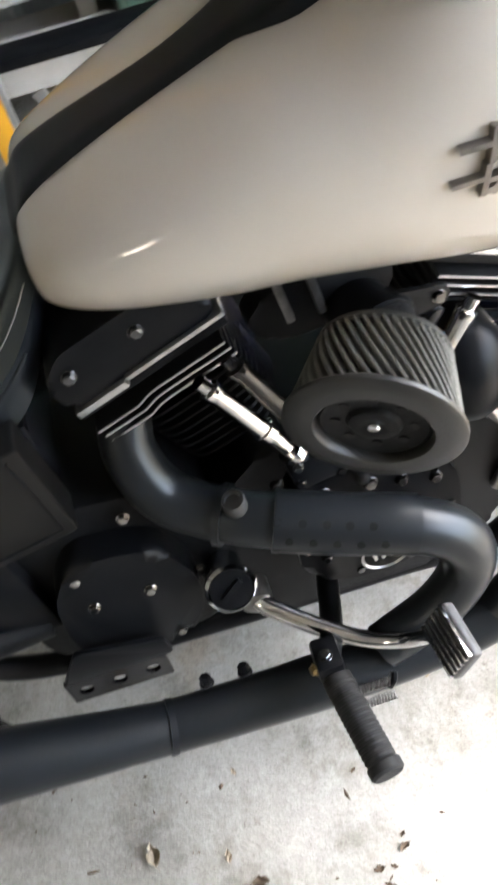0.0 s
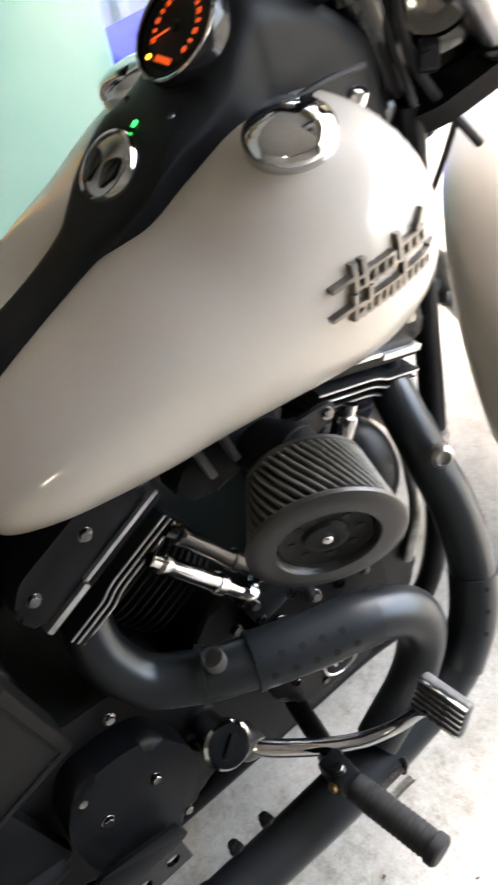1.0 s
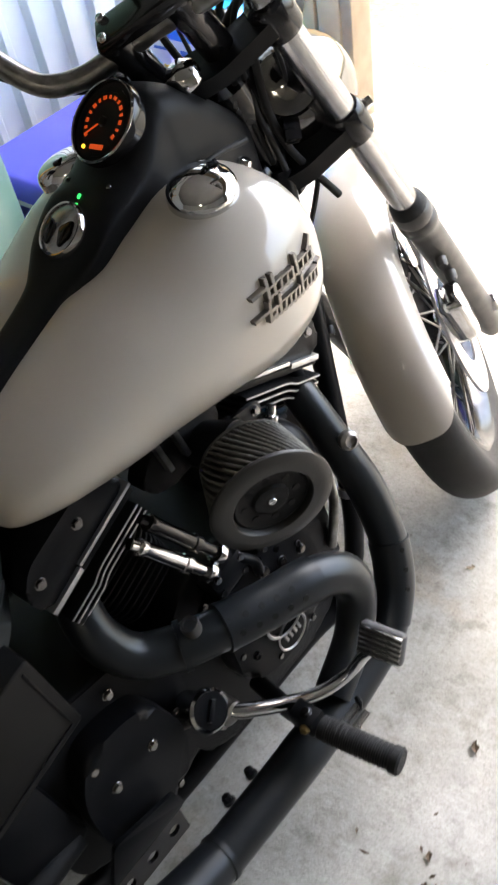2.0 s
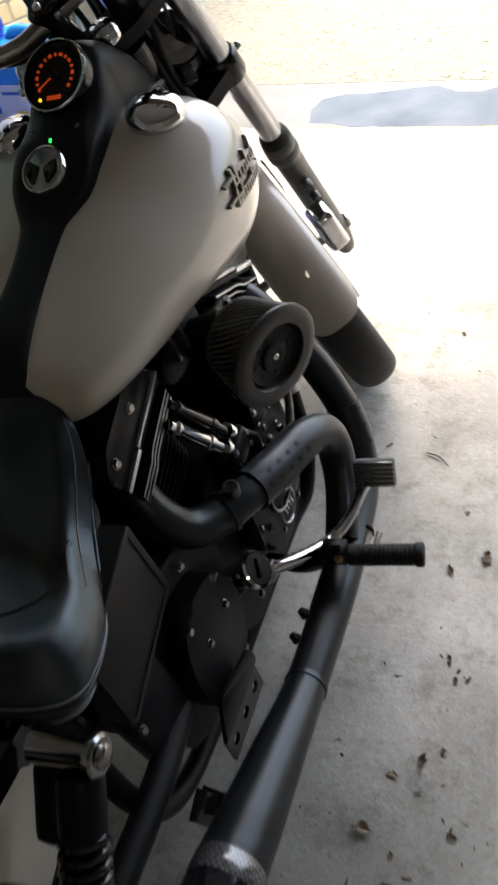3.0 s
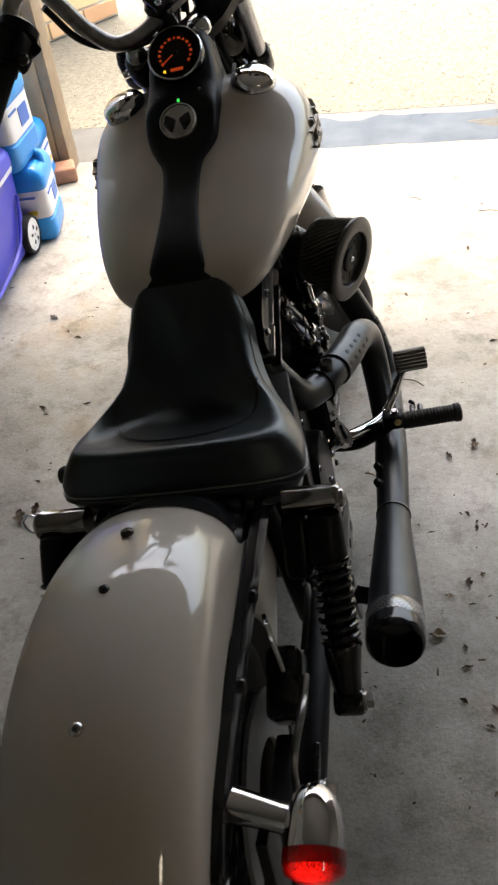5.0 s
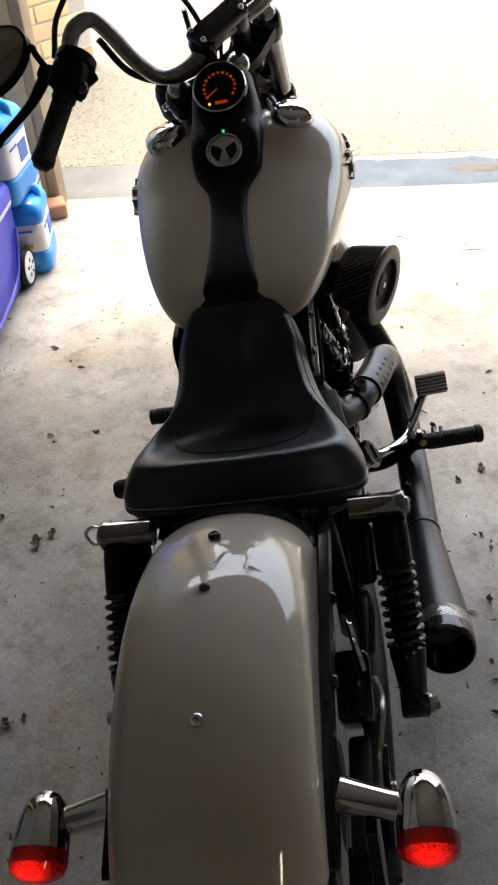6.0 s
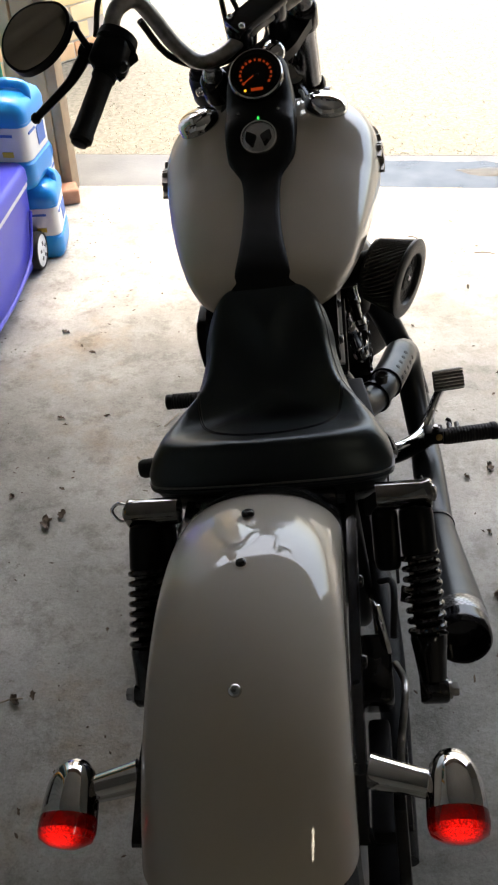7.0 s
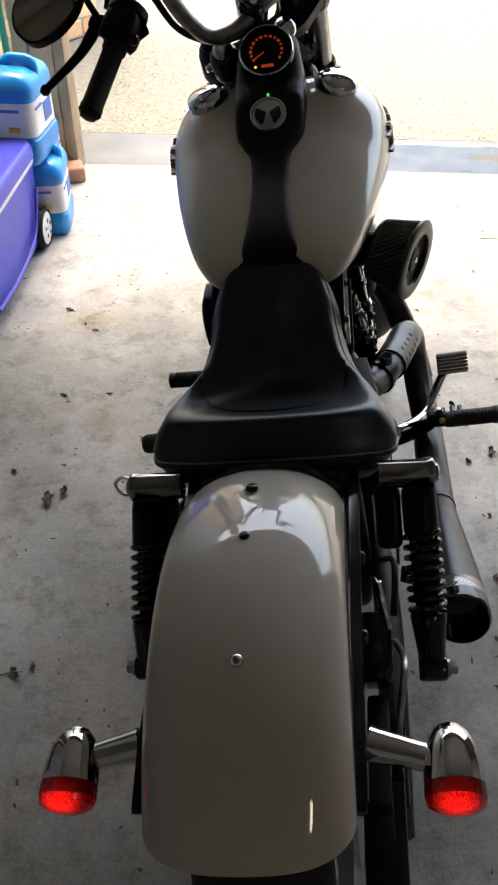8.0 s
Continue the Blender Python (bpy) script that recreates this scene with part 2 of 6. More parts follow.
def concrete():
    m = bpy.data.materials.new("stained_concrete")
    m.use_nodes = True
    nt = m.node_tree
    b = nt.nodes["Principled BSDF"]
    co = nt.nodes.new("ShaderNodeTexCoord")

    def nz(scale, detail, rough=0.55):
        n = nt.nodes.new("ShaderNodeTexNoise")
        n.inputs["Scale"].default_value, n.inputs["Detail"].default_value, n.inputs["Roughness"].default_value = scale, detail, rough
        nt.links.new(co.outputs["Object"], n.inputs["Vector"])
        return n.outputs[0]

    def ramp(value, p0, c0, p1, c1):
        r = nt.nodes.new("ShaderNodeValToRGB")
        r.color_ramp.elements[0].position, r.color_ramp.elements[0].color = p0, (*c0, 1)
        r.color_ramp.elements[1].position, r.color_ramp.elements[1].color = p1, (*c1, 1)
        nt.links.new(value, r.inputs[0])
        return r.outputs[0]

    def mix(kind, fac, a, bb):
        x = nt.nodes.new("ShaderNodeMix")
        x.data_type, x.blend_type = "RGBA", kind
        x.inputs[0].default_value = fac
        nt.links.new(a, x.inputs[6])
        nt.links.new(bb, x.inputs[7])
        return x.outputs[2]

    base = ramp(nz(3.5, 9), 0.3, (0.28, 0.276, 0.255), 0.7, (0.49, 0.48, 0.447))
    fine = ramp(nz(75, 12, 0.8), 0.36, (0.60, 0.59, 0.57), 0.62, (1.0, 1.0, 1.0))
    rust = ramp(nz(2.3, 7, 0.62), 0.55, (1.0, 1.0, 1.0), 0.70, (0.92, 0.74, 0.56))
    damp = ramp(nz(1.3, 9, 0.66), 0.34, (0.44, 0.40, 0.345), 0.60, (1.0, 1.0, 1.0))
    grit = ramp(nz(210, 6, 0.75), 0.36, (0.50, 0.49, 0.46), 0.50, (1.08, 1.08, 1.08))
    chips = ramp(nz(26, 9, 0.75), 0.32, (0.42, 0.38, 0.33), 0.39, (1.0, 1.0, 1.0))
    spots = ramp(nz(11, 10, 0.78), 0.37, (0.50, 0.49, 0.45), 0.50, (1.0, 1.0, 1.0))
    c = mix("MULTIPLY", 1.0, mix("MULTIPLY", 0.75, mix("MULTIPLY", 0.6, base, fine), spots), rust)
    c = mix("MULTIPLY", 0.7, mix("MULTIPLY", 0.8, mix("MULTIPLY", 0.4, c, grit), damp), chips)
    nt.links.new(c, b.inputs["Base Color"])
    b.inputs["Roughness"].default_value = 0.62
    bp = nt.nodes.new("ShaderNodeBump")
    bp.inputs["Strength"].default_value, bp.inputs["Distance"].default_value = 0.5, 0.003
    nt.links.new(nz(120, 8, 0.65), bp.inputs["Height"])
    nt.links.new(bp.outputs[0], b.inputs["Normal"])
    return m


CONCRETE = concrete()
WET = material("wet_gutter", (0.016, 0.022, 0.028), 0.16, 0, (0.050, 0.060, 0.070), 7, bump=0.10, bump_scale=30, rough_spread=0.08, spec=0.17)
GRAVEL = material("pale_gravel", (0.075, 0.070, 0.052), 0.9, 0, (0.175, 0.168, 0.138), 55, bump=0.8, bump_scale=90)
DAMP = material("damp_concrete", (0.055, 0.059, 0.063), 0.5, 0, (0.11, 0.114, 0.116), 6, bump=0.3, bump_scale=90, rough_spread=0.1, spec=0.3)
PAINTWALL = material("grey_wall", (0.36, 0.355, 0.345), 0.8, 0, (0.43, 0.425, 0.415), 3, bump=0.1)
CEILING = material("ceiling_board", (0.22, 0.222, 0.222), 0.7, 0, (0.27, 0.272, 0.272), 2)
TIN = material("zinc_sheet", (0.56, 0.60, 0.64), 0.4, 0.25, (0.66, 0.70, 0.73), 5, bump=0.05, rough_spread=0.1)
TIMBER = material("weathered_timber", (0.26, 0.18, 0.11), 0.75, 0, (0.42, 0.32, 0.21), 14, bump=0.3, bump_scale=120)


def sheet(name, x0, x1, y0, y1, z, mat, n=1, thick=0.1):
    bm = block(x1 - x0, y1 - y0, thick, 0, pose((x0 + x1) / 2, (y0 + y1) / 2, z - thick / 2))
    return part(name, bm, mat, smooth=False)


DOOR_Y = 2.68
ground = sheet("ground", -90, 90, -90, 120, -0.11, GRAVEL)
tagged(ground, "pale gravel ground round the garage", "ground", kind="structure")
yard = sheet("yard", -40, 40, DOOR_Y + 0.4465, 80, -0.0243, GRAVEL, thick=0.08)
tagged(yard, "pale gravel and dry grass yard outside the garage", "yard", kind="structure")
floor = sheet("floor", -3.0, 4.0, -3.5, DOOR_Y + 0.05, 0.0, CONCRETE)
tagged(floor, "stained pale concrete garage floor scattered with dead leaves", "floor", kind="structure")
gutter = sheet("gutter", -6.0, 8.0, DOOR_Y + 0.054, DOOR_Y + 0.446, -0.025, DAMP)
tagged(gutter, "shallow concrete drain across the garage doorway", "gutter", kind="structure")
wall_back = sheet("wall_back", -3.1, 4.1, -3.7, -3.504, 2.7, PAINTWALL, thick=2.8)
tagged(wall_back, "plain grey garage back wall", "wall", kind="structure")
wall_right = sheet("wall_right", 4.004, 4.2, -3.5, DOOR_Y, 2.7, PAINTWALL, thick=2.8)
tagged(wall_right, "plain grey garage side wall", "wall", kind="structure")
# Unseen roof edge, set in from the door to balance the sky light.
ROOF_Y = 2.36
ceiling = sheet("ceiling", -3.2, 4.2, -3.7, ROOF_Y, 2.8, CEILING, thick=0.094)
tagged(ceiling, "dark boarded garage ceiling", "ceiling", kind="structure")
# Added beam, out of view: its height trims sky light and paint reflections.
lintel = sheet("lintel", -1.66, 2.396, ROOF_Y - 0.14, ROOF_Y, 2.7, TIMBER, thick=0.58)
# Added wall, out of view: it limits light and reflections from the right.
wall_front = sheet("wall_front", 2.4, 4.0, ROOF_Y - 0.14, ROOF_Y, 2.7, PAINTWALL, thick=2.72)
tagged(wall_front, "unseen grey wall added beside the doorway to narrow the light", "wall", kind="structure")
tagged(lintel, "unseen timber beam added over the doorway to cut off the sky", "beam", kind="structure")

# ribbed tin wall on the far side of the bike
bm = bmesh.new()
xs, ys = [], []
y = -3.5
while y < DOOR_Y + 0.1:
    for dy, dx in ((0, 0), (0.05, 0), (0.065, 0.022), (0.085, 0.022), (0.10, 0)):
        xs.append(-1.62 + dx)
        ys.append(y + dy)
    y += 0.115
front = [[(a, b, -0.02), (a, b, 2.7)] for a, b in zip(xs, ys)]
back = [[(-1.66, b, -0.02), (-1.66, b, 2.7)] for a, b in zip(xs, ys)]
rings = [[f[0], f[1], k[1], k[0]] for f, k in zip(front, back)]
wall_left = part("wall_left", loft(rings), TIN, smooth=False)
tagged(wall_left, "ribbed blue-grey zinc sheet garage wall", "wall", kind="structure")

# ceiling tube lamp, seen only as a streak in the paint
TUBE = material("lit_tube", (0.8, 0.8, 0.8), 0.4, emit=(1.0, 0.93, 0.80), emit_strength=1.7)
tube_lamp = thing("ceiling_lamp", pose(2.36, -2.46, 2.60, 0, 0, 21.4), "lit flat fluorescent lamp under the ceiling", "lamp")
part("housing", block(0.26, 1.04, 0.05, 0.008, pose(0, 0, 0.055)), PAINTWALL, tube_lamp)
part("diffuser", block(0.20, 0.96, 0.03, 0.01, pose(0, 0, 0.014)), TUBE, tube_lamp, "lit white diffuser")
# moss and silt along the drain's edges
SILT = material("dark_silt", (0.012, 0.012, 0.010), 0.6, 0, (0.03, 0.029, 0.022), 30, bump=0.4, bump_scale=120)
MOSS = material("yellow_moss", (0.16, 0.135, 0.04), 0.9, 0, (0.26, 0.23, 0.11), 25, bump=0.4, bump_scale=150)


def patch(name, cx, cy, rx, ry, z, mat, label, seed, n=40, flat=1.0):
    """A low uneven heap with a ragged outline."""
    r = random.Random(seed)
    ph = [r.uniform(0, 6.28) for _ in range(5)]
    bm = bmesh.new()
    rings = []
    for f, h in ((1.0, 0.0), (0.9, 0.003), (0.6, 0.006), (0.3, 0.008)):
        ring = []
        for k in range(n):
            a = 2 * math.pi * k / n
            g = f * (1 + sum(0.16 / (i + 1) * math.sin((2 * i + 2) * a + ph[i]) for i in range(5)) + r.uniform(-0.05, 0.05))
            ring.append((cx + rx * g * math.cos(a), cy + ry * g * math.sin(a), z + h * flat))
        rings.append(ring)
    ob = part(name, loft(rings), mat, None)
    return tagged(ob, label, "debris", kind="stuff")


pr = random.Random(41)
shore = [(-0.40 + 0.08 * k, DOOR_Y + 0.24 + 0.135 * min(1.0, 0.6 + k / 4) + 0.03 * math.sin(1.7 * k) * math.sin(0.31 * k) + pr.uniform(-0.022, 0.022)) for k in range(82)]
near = [(-0.40 + 0.08 * k, DOOR_Y + 0.23 - 0.135 * min(1.0, 0.6 + k / 4) + 0.018 * math.sin(0.9 * k) + pr.uniform(-0.014, 0.014)) for k in range(82)]
puddle = part("puddle", slab([(-0.42, DOOR_Y + 0.235)] + near + shore[::-1], 0.0006, pose(0, 0, -0.0248), 0), WET, None, smooth=False)
tagged(puddle, "shallow water standing in the concrete drain", "puddle", kind="stuff")
patch("silt", 0.78, DOOR_Y + 0.27, 0.16, 0.05, -0.0240, SILT, "dark wet silt lying in the drain", 3)
patch("silt", 1.45, DOOR_Y + 0.30, 0.25, 0.05, -0.0240, SILT, "dark wet silt lying in the drain", 12)
for i in range(11):
    patch("moss", -0.7 + 0.31 * i, DOOR_Y + 0.075, 0.22, 0.030, -0.0245, MOSS, "thin yellow moss along the drain's edge", 30 + i)

# ---- the motorcycle ----
LEAN_LEFT = 7.76
bike = thing("motorcycle", pose(0, 0, 0, 0, -LEAN_LEFT, 0), "pearl white and black cruiser motorcycle parked on a concrete floor", "motorcycle")
MIRROR = Matrix.Diagonal((-1, 1, 1, 1))


def mirrored(bm):
    bmesh.ops.transform(bm, matrix=MIRROR, verts=bm.verts)
    bmesh.ops.reverse_faces(bm, faces=bm.faces)
    return bm


def spline_n(rows, per):
    p = np.array(rows, float)
    p = np.vstack([2 * p[0] - p[1], p, 2 * p[-1] - p[-2]])
    out = []
    for i in range(1, len(p) - 2):
        a, b, c, d = p[i - 1:i + 3]
        for k in range(per):
            t = k / per
            out.append(0.5 * (2 * b + (c - a) * t + (2 * a - 5 * b + 4 * c - d) * t * t + (3 * b - a - 3 * c + d) * t ** 3))
    out.append(p[-2])
    return out


def power(v, e):
    return math.copysign(abs(v) ** e, v)


def between(rows, y):
    """The row of a table at y, its first column."""
    t = np.array(rows)
    return [float(np.interp(y, t[:, 0], t[:, k])) for k in range(1, t.shape[1])]


bolt_first = {}


def bolt(place, axis, parent, size=1.0, mat=None, kind="hex"):
    """A bolt head at a place of the bike; alike bolts share one mesh."""
    mat = mat or BOLTSTEEL
    key = (kind, mat.name)
    m = towards(place, axis) @ Matrix.Scale(size * 0.8, 4)
    if key not in bolt_first:
        ob = part("bolt", hexbolt() if kind == "hex" else domebolt(), mat, parent, "steel bolt head", m=m)
        bolt_first[key] = ob
        return ob
    return twin(bolt_first[key], m, parent)


# --- fuel tank: y, inner x, outer x, top z, widest z, bottom z
TANK = [
    (0.640, 0.044, 0.06, 0.739, 0.731, 0.722), (0.645, 0.044, 0.102, 0.755, 0.732, 0.697), (0.660, 0.043, 0.123, 0.769, 0.735, 0.683),
    (0.700, 0.04, 0.145, 0.787, 0.742, 0.672), (0.750, 0.037, 0.163, 0.806, 0.75, 0.666), (0.800, 0.036, 0.177, 0.824, 0.755, 0.663),
    (0.850, 0.036, 0.189, 0.842, 0.76, 0.664), (0.900, 0.038, 0.199, 0.859, 0.765, 0.659), (0.941, 0.045, 0.206, 0.878, 0.77, 0.654),
    (0.981, 0.054, 0.211, 0.893, 0.775, 0.648), (1.022, 0.06, 0.213, 0.900, 0.778, 0.645), (1.062, 0.062, 0.209, 0.899, 0.778, 0.652),
    (1.094, 0.06, 0.198, 0.891, 0.778, 0.668), (1.119, 0.056, 0.176, 0.869, 0.778, 0.697), (1.135, 0.052, 0.14, 0.846, 0.778, 0.73),
    (1.143, 0.05, 0.09, 0.810, 0.778, 0.755),
]
TE_LOW = 0.92


def tank_top(y):
    """How square the tank's upper shoulder is at y: round at the rear tip, fuller ahead."""
    return 0.94 - 0.16 * max(0.0, min(1.0, (y - 0.66) / 0.14))


def tank_half():
    rings = []
    for y, xi, xo, zt, zc, zb in spline_n(TANK, 4):
        ring = [(xi * 0.4, y, zb + 0.02), (xi * 0.4, y, zt - 0.01)]
        for k in range(37):
            a = math.pi / 2 - math.pi * k / 36
            h = (zt - zc) if a > 0 else (zc - zb)
            ring.append((xi + (xo - xi) * power(math.cos(a), tank_top(y) if a > 0 else TE_LOW), y, zc + h * power(math.sin(a), tank_top(y) if a > 0 else TE_LOW)))
        rings.append(ring)
    return loft(rings)


def tank_skin(y, z):
    """The tank's outer x at y and z."""
    xi, xo, zt, zc, zb = between(TANK, y)
    s = (z - zc) / ((zt - zc) if z > zc else (zc - zb))
    s = max(-1, min(1, s))
    e = tank_top(y) if s > 0 else TE_LOW
    return xi + (xo - xi) * power(math.cos(math.asin(power(s, 1 / e))), e)


tank = part("fuel_tank", tank_half(), WHITE, bike, "glossy pearl white split fuel tank")
TANK_LEFT = 0.94
left_half = mirrored(tank_half())
bmesh.ops.scale(left_half, vec=(TANK_LEFT, 1, 1), verts=left_half.verts)
part("tank_half", left_half, WHITE, tank)

# raised tank emblem: two rows of slanted pewter strokes with long leading dashes
PEWTER = material("pewter_emblem", (0.13, 0.12, 0.11), 0.38, 0.75, (0.22, 0.2, 0.18), 90, bump=0.1)


def narrowed(bm):
    bmesh.ops.scale(bm, vec=(0.955, 1, 1), verts=bm.verts)
    return bm


def emblem(flip):
    badge = None

    def stroke(u0, v0, u1, v1, w):
        nonlocal badge
        """A bar from (u0, v0) to (u1, v1): along the tank and up it, in metres from the emblem's corner."""
        steps = max(2, int(math.hypot(u1 - u0, v1 - v0) / 0.008))
        d = Vector((u1 - u0, v1 - v0)).normalized()
        n = Vector((-d.y, d.x)) * w / 2
        rings = []
        for i in range(steps + 1):
            t = i / steps
            u, v = u0 + (u1 - u0) * t, v0 + (v1 - v0) * t
            ring = []
            for lift, sgn in ((-0.004, -1), (0.006, -1), (0.007, -0.7), (0.007, 0.7), (0.006, 1), (-0.004, 1)):
                y, z = 0.972 + (u + n.x * sgn) * 0.80, 0.769 + (v + n.y * sgn) * 0.62
                ring.append((tank_skin(y, z) + lift, y, z))
            rings.append(ring)
        bm = loft(rings)
        bar = part("badge" if badge is None else "badge_bar", narrowed(mirrored(bm)) if flip else bm, PEWTER, badge or tank, "" if badge else "raised dark pewter tank emblem")
        badge = badge or bar

    rise = 0.02
    for row, v0, height, u0, count in ((0, 0.050, 0.030, 0.014, 9), (1, 0.010, 0.031, 0.006, 12)):
        for i in range(count):
            u = u0 + i * (0.127 - u0) / count
            v = v0 + u * rise
            tall = (0, 1, 5) if row == 0 else (0, 2, 7)
            h = height * (1.2 if i in tall else 0.66)
            stroke(u, v - 0.002, u + 0.0055, v + h, 0.0072 if i in tall else 0.0060)
            if i and i not in tall:
                stroke(u - 0.006, v + h * 0.9, u + 0.005, v + h * 0.98, 0.0046)
        stroke(u0, v0 + u0 * rise + 0.0015, 0.122, v0 + 0.122 * rise + 0.0015, 0.0048)
        stroke(u0, v0 + height * 0.52, u0 + 0.020, v0 + height * 0.56, 0.0060)
        stroke(u0 - 0.027, v0 + height * 0.66 - 0.004, u0 + 0.004, v0 + height * 0.66, 0.0080)
    stroke(0.006, 0.012, 0.018, 0.017, 0.0070)
    stroke(0.108, 0.074, 0.128, 0.090, 0.0070)
    stroke(0.124, 0.034, 0.136, 0.036, 0.0070)


emblem(False)
emblem(True)


def cap_mesh():
    bm = turned([(0.037, -0.012), (0.0375, 0.004), (0.0365, 0.010), (0.034, 0.0145), (0.029, 0.0185), (0.022, 0.0215), (0.012, 0.0238), (0.001, 0.0245)], seg=40)
    return bm


for s in (1, -1):
    cp = part("filler_cap", cap_mesh(), CHROME, bike, "domed chrome fuel filler cap", m=towards((0.119 * s, 1.018, 0.893), (0.22 * s, -0.10, 1)) @ Matrix.Scale(1.08, 4))
    part("latch", block(0.012, 0.009, 0.006, 0.002, pose(0.020, 0.010, 0.021)), GLOSS, cp)
    part("tank_bolt", turned([(0.016, -0.02), (0.017, 0.0), (0.014, 0.012), (0.006, 0.016)], seg=20), CHROME, bike, "chrome tank mount", m=towards((0.050 * s, 1.150, 0.852), (0.3 * s, 0.6, 1)) @ Matrix.Scale(0.75, 4))

# --- console: y, half width, top z, depth of the side
DASHLINE = [
    (0.60, 0.030, 0.640, 0.03), (0.63, 0.054, 0.733, 0.04), (0.645, 0.053, 0.7575, 0.04), (0.66, 0.047, 0.775, 0.04), (0.70, 0.039, 0.794, 0.03), (0.75, 0.034, 0.811, 0.02),
    (0.80, 0.033, 0.828, 0.012), (0.848, 0.036, 0.849, 0.02), (0.872, 0.047, 0.864, 0.028), (0.900, 0.060, 0.884, 0.036), (0.945, 0.064, 0.915, 0.05), (0.975, 0.065, 0.930, 0.06),
    (0.99, 0.064, 0.940, 0.07), (1.02, 0.061, 0.968, 0.09), (1.045, 0.057, 0.990, 0.11), (1.06, 0.057, 0.992, 0.12), (1.085, 0.055, 0.984, 0.12),
    (1.12, 0.051, 0.962, 0.10), (1.155, 0.045, 0.934, 0.09), (1.19, 0.036, 0.902, 0.07), (1.212, 0.018, 0.878, 0.05),
]


def dash():
    rings = []
    for y, w, z, d in spline_n(DASHLINE, 4):
        ring = []
        e = 0.45 if y < 0.95 else 0.75
        c = 0.012 if y < 0.93 else min(0.045, 0.012 + (y - 0.93) * 0.45)
        flare = 1.0 + 0.20 * max(0.0, min(1.0, (y - 0.93) / 0.07))
        for k in range(21):
            a = math.pi * k / 20
            ring.append((w * power(math.cos(a), e), y, z - c + c * power(math.sin(a), 0.8)))
        ring += [(-w * flare, y, z - c - d * 0.8), (w * flare, y, z - c - d * 0.8)]
        rings.append(ring)
    return loft(rings)


console = part("dash_console", dash(), DASH, bike, "matt black tank console")
part("trim", tube([(0.074, 0.975, 0.872), (0.078, 1.03, 0.893), (0.076, 1.09, 0.898), (0.068, 1.15, 0.887)], 0.004, 8), RUBBER, console, "black rubber trim strip")
part("trim", tube([(-0.074, 0.975, 0.872), (-0.078, 1.03, 0.893), (-0.076, 1.09, 0.898), (-0.068, 1.15, 0.887)], 0.004, 8), RUBBER, console, "black rubber trim strip")


def on_face(x, y, z=0.0):
    """A place on the dial: x to the right, y up the dial."""
    u = Vector((1, 0, 0))
    n = Vector((0, -0.66, 0.75)).normalized()
    v = n.cross(u)
    return Vector((0, 1.013, 0.968)) + u * x + v * y + n * z


DIAL = Matrix.Translation(on_face(0, 0)) @ Matrix((Vector((1, 0, 0)), Vector((0, -0.66, 0.75)).normalized().cross(Vector((1, 0, 0))), Vector((0, -0.66, 0.75)).normalized())).transposed().to_4x4()
speedo = part("speedometer", turned([(0.048, -0.03), (0.050, -0.004), (0.050, 0.003), (0.049, 0.006), (0.0465, 0.0055), (0.0462, -0.001)], seg=48), GLOSS, bike, "round speedometer with a lit orange dial", m=DIAL)
part("bezel", turned([(0.0485, 0.004), (0.0492, 0.0065), (0.0480, 0.0085), (0.0462, 0.0078), (0.0458, 0.005)], seg=48, caps=False), CHROME, speedo, "thin chrome bezel")
part("dial", turned([(0.0455, 0.0), (0.0455, 0.003), (0.001, 0.0032)], seg=48), GAUGE, speedo, "black dial")
for i in range(15):
    a = radians(214 - i * 248 / 14)
    r0, r1 = 0.0262, 0.0302
    part("dial_mark", block(r1 - r0, 0.0048 if i % 2 == 0 else 0.0030, 0.0012, 0, pose((r0 + r1) / 2 * math.cos(a), (r0 + r1) / 2 * math.sin(a), 0.0042, 0, 0, math.degrees(a))), ORANGE, speedo, smooth=False)
part("dial_scale", turned([(0.0395, 0.0034), (0.0395, 0.0040), (0.0340, 0.0040), (0.0340, 0.0034)], seg=48, caps=False), SATIN, speedo)
na = radians(216)
part("needle", block(0.030, 0.0018, 0.001, 0, pose(0.014 * math.cos(na), 0.014 * math.sin(na), 0.0062, 0, 0, math.degrees(na))), ORANGE, speedo, "orange needle", smooth=False)
part("digital_readout", block(0.022, 0.0055, 0.001, 0, pose(0.001, -0.0290, 0.0042)), ORANGE, speedo, "orange digital readout bar", smooth=False)
AMBERLED = material("amber_led", (0.9, 0.4, 0.02), 0.4, emit=(1.0, 0.45, 0.03), emit_strength=0.2)
part("warning_light", turned([(0.0024, 0.004), (0.0024, 0.0055), (0.0005, 0.006)], pose(-0.0205, -0.0300, 0), 12), AMBERLED, speedo, "lit amber warning light")
part("pointer_hub", turned([(0.006, 0.004), (0.005, 0.008), (0.0005, 0.0085)], seg=16), GAUGE, speedo)
part("green_light", block(0.004, 0.006, 0.002, 0.0008, towards((0.0, 0.944, 0.9155), (0, -0.55, 0.83))), GREENLED, console, "lit green neutral light")
for x in (-0.036, 0.036):
    bolt((x, 0.962, 0.921), (0, -0.5, 0.86), console, 0.55, kind="dome")
knob = part("ignition_switch", turned([(0.034, -0.012), (0.0345, 0.004), (0.032, 0.009), (0.0300, 0.0085), (0.0295, 0.005), (0.020, 0.0048), (0.0005, 0.0048)], seg=40), CHROME, bike, "round chrome-rimmed ignition switch on the console", m=towards((0, 0.909, 0.891), (0, -0.6, 0.8)))
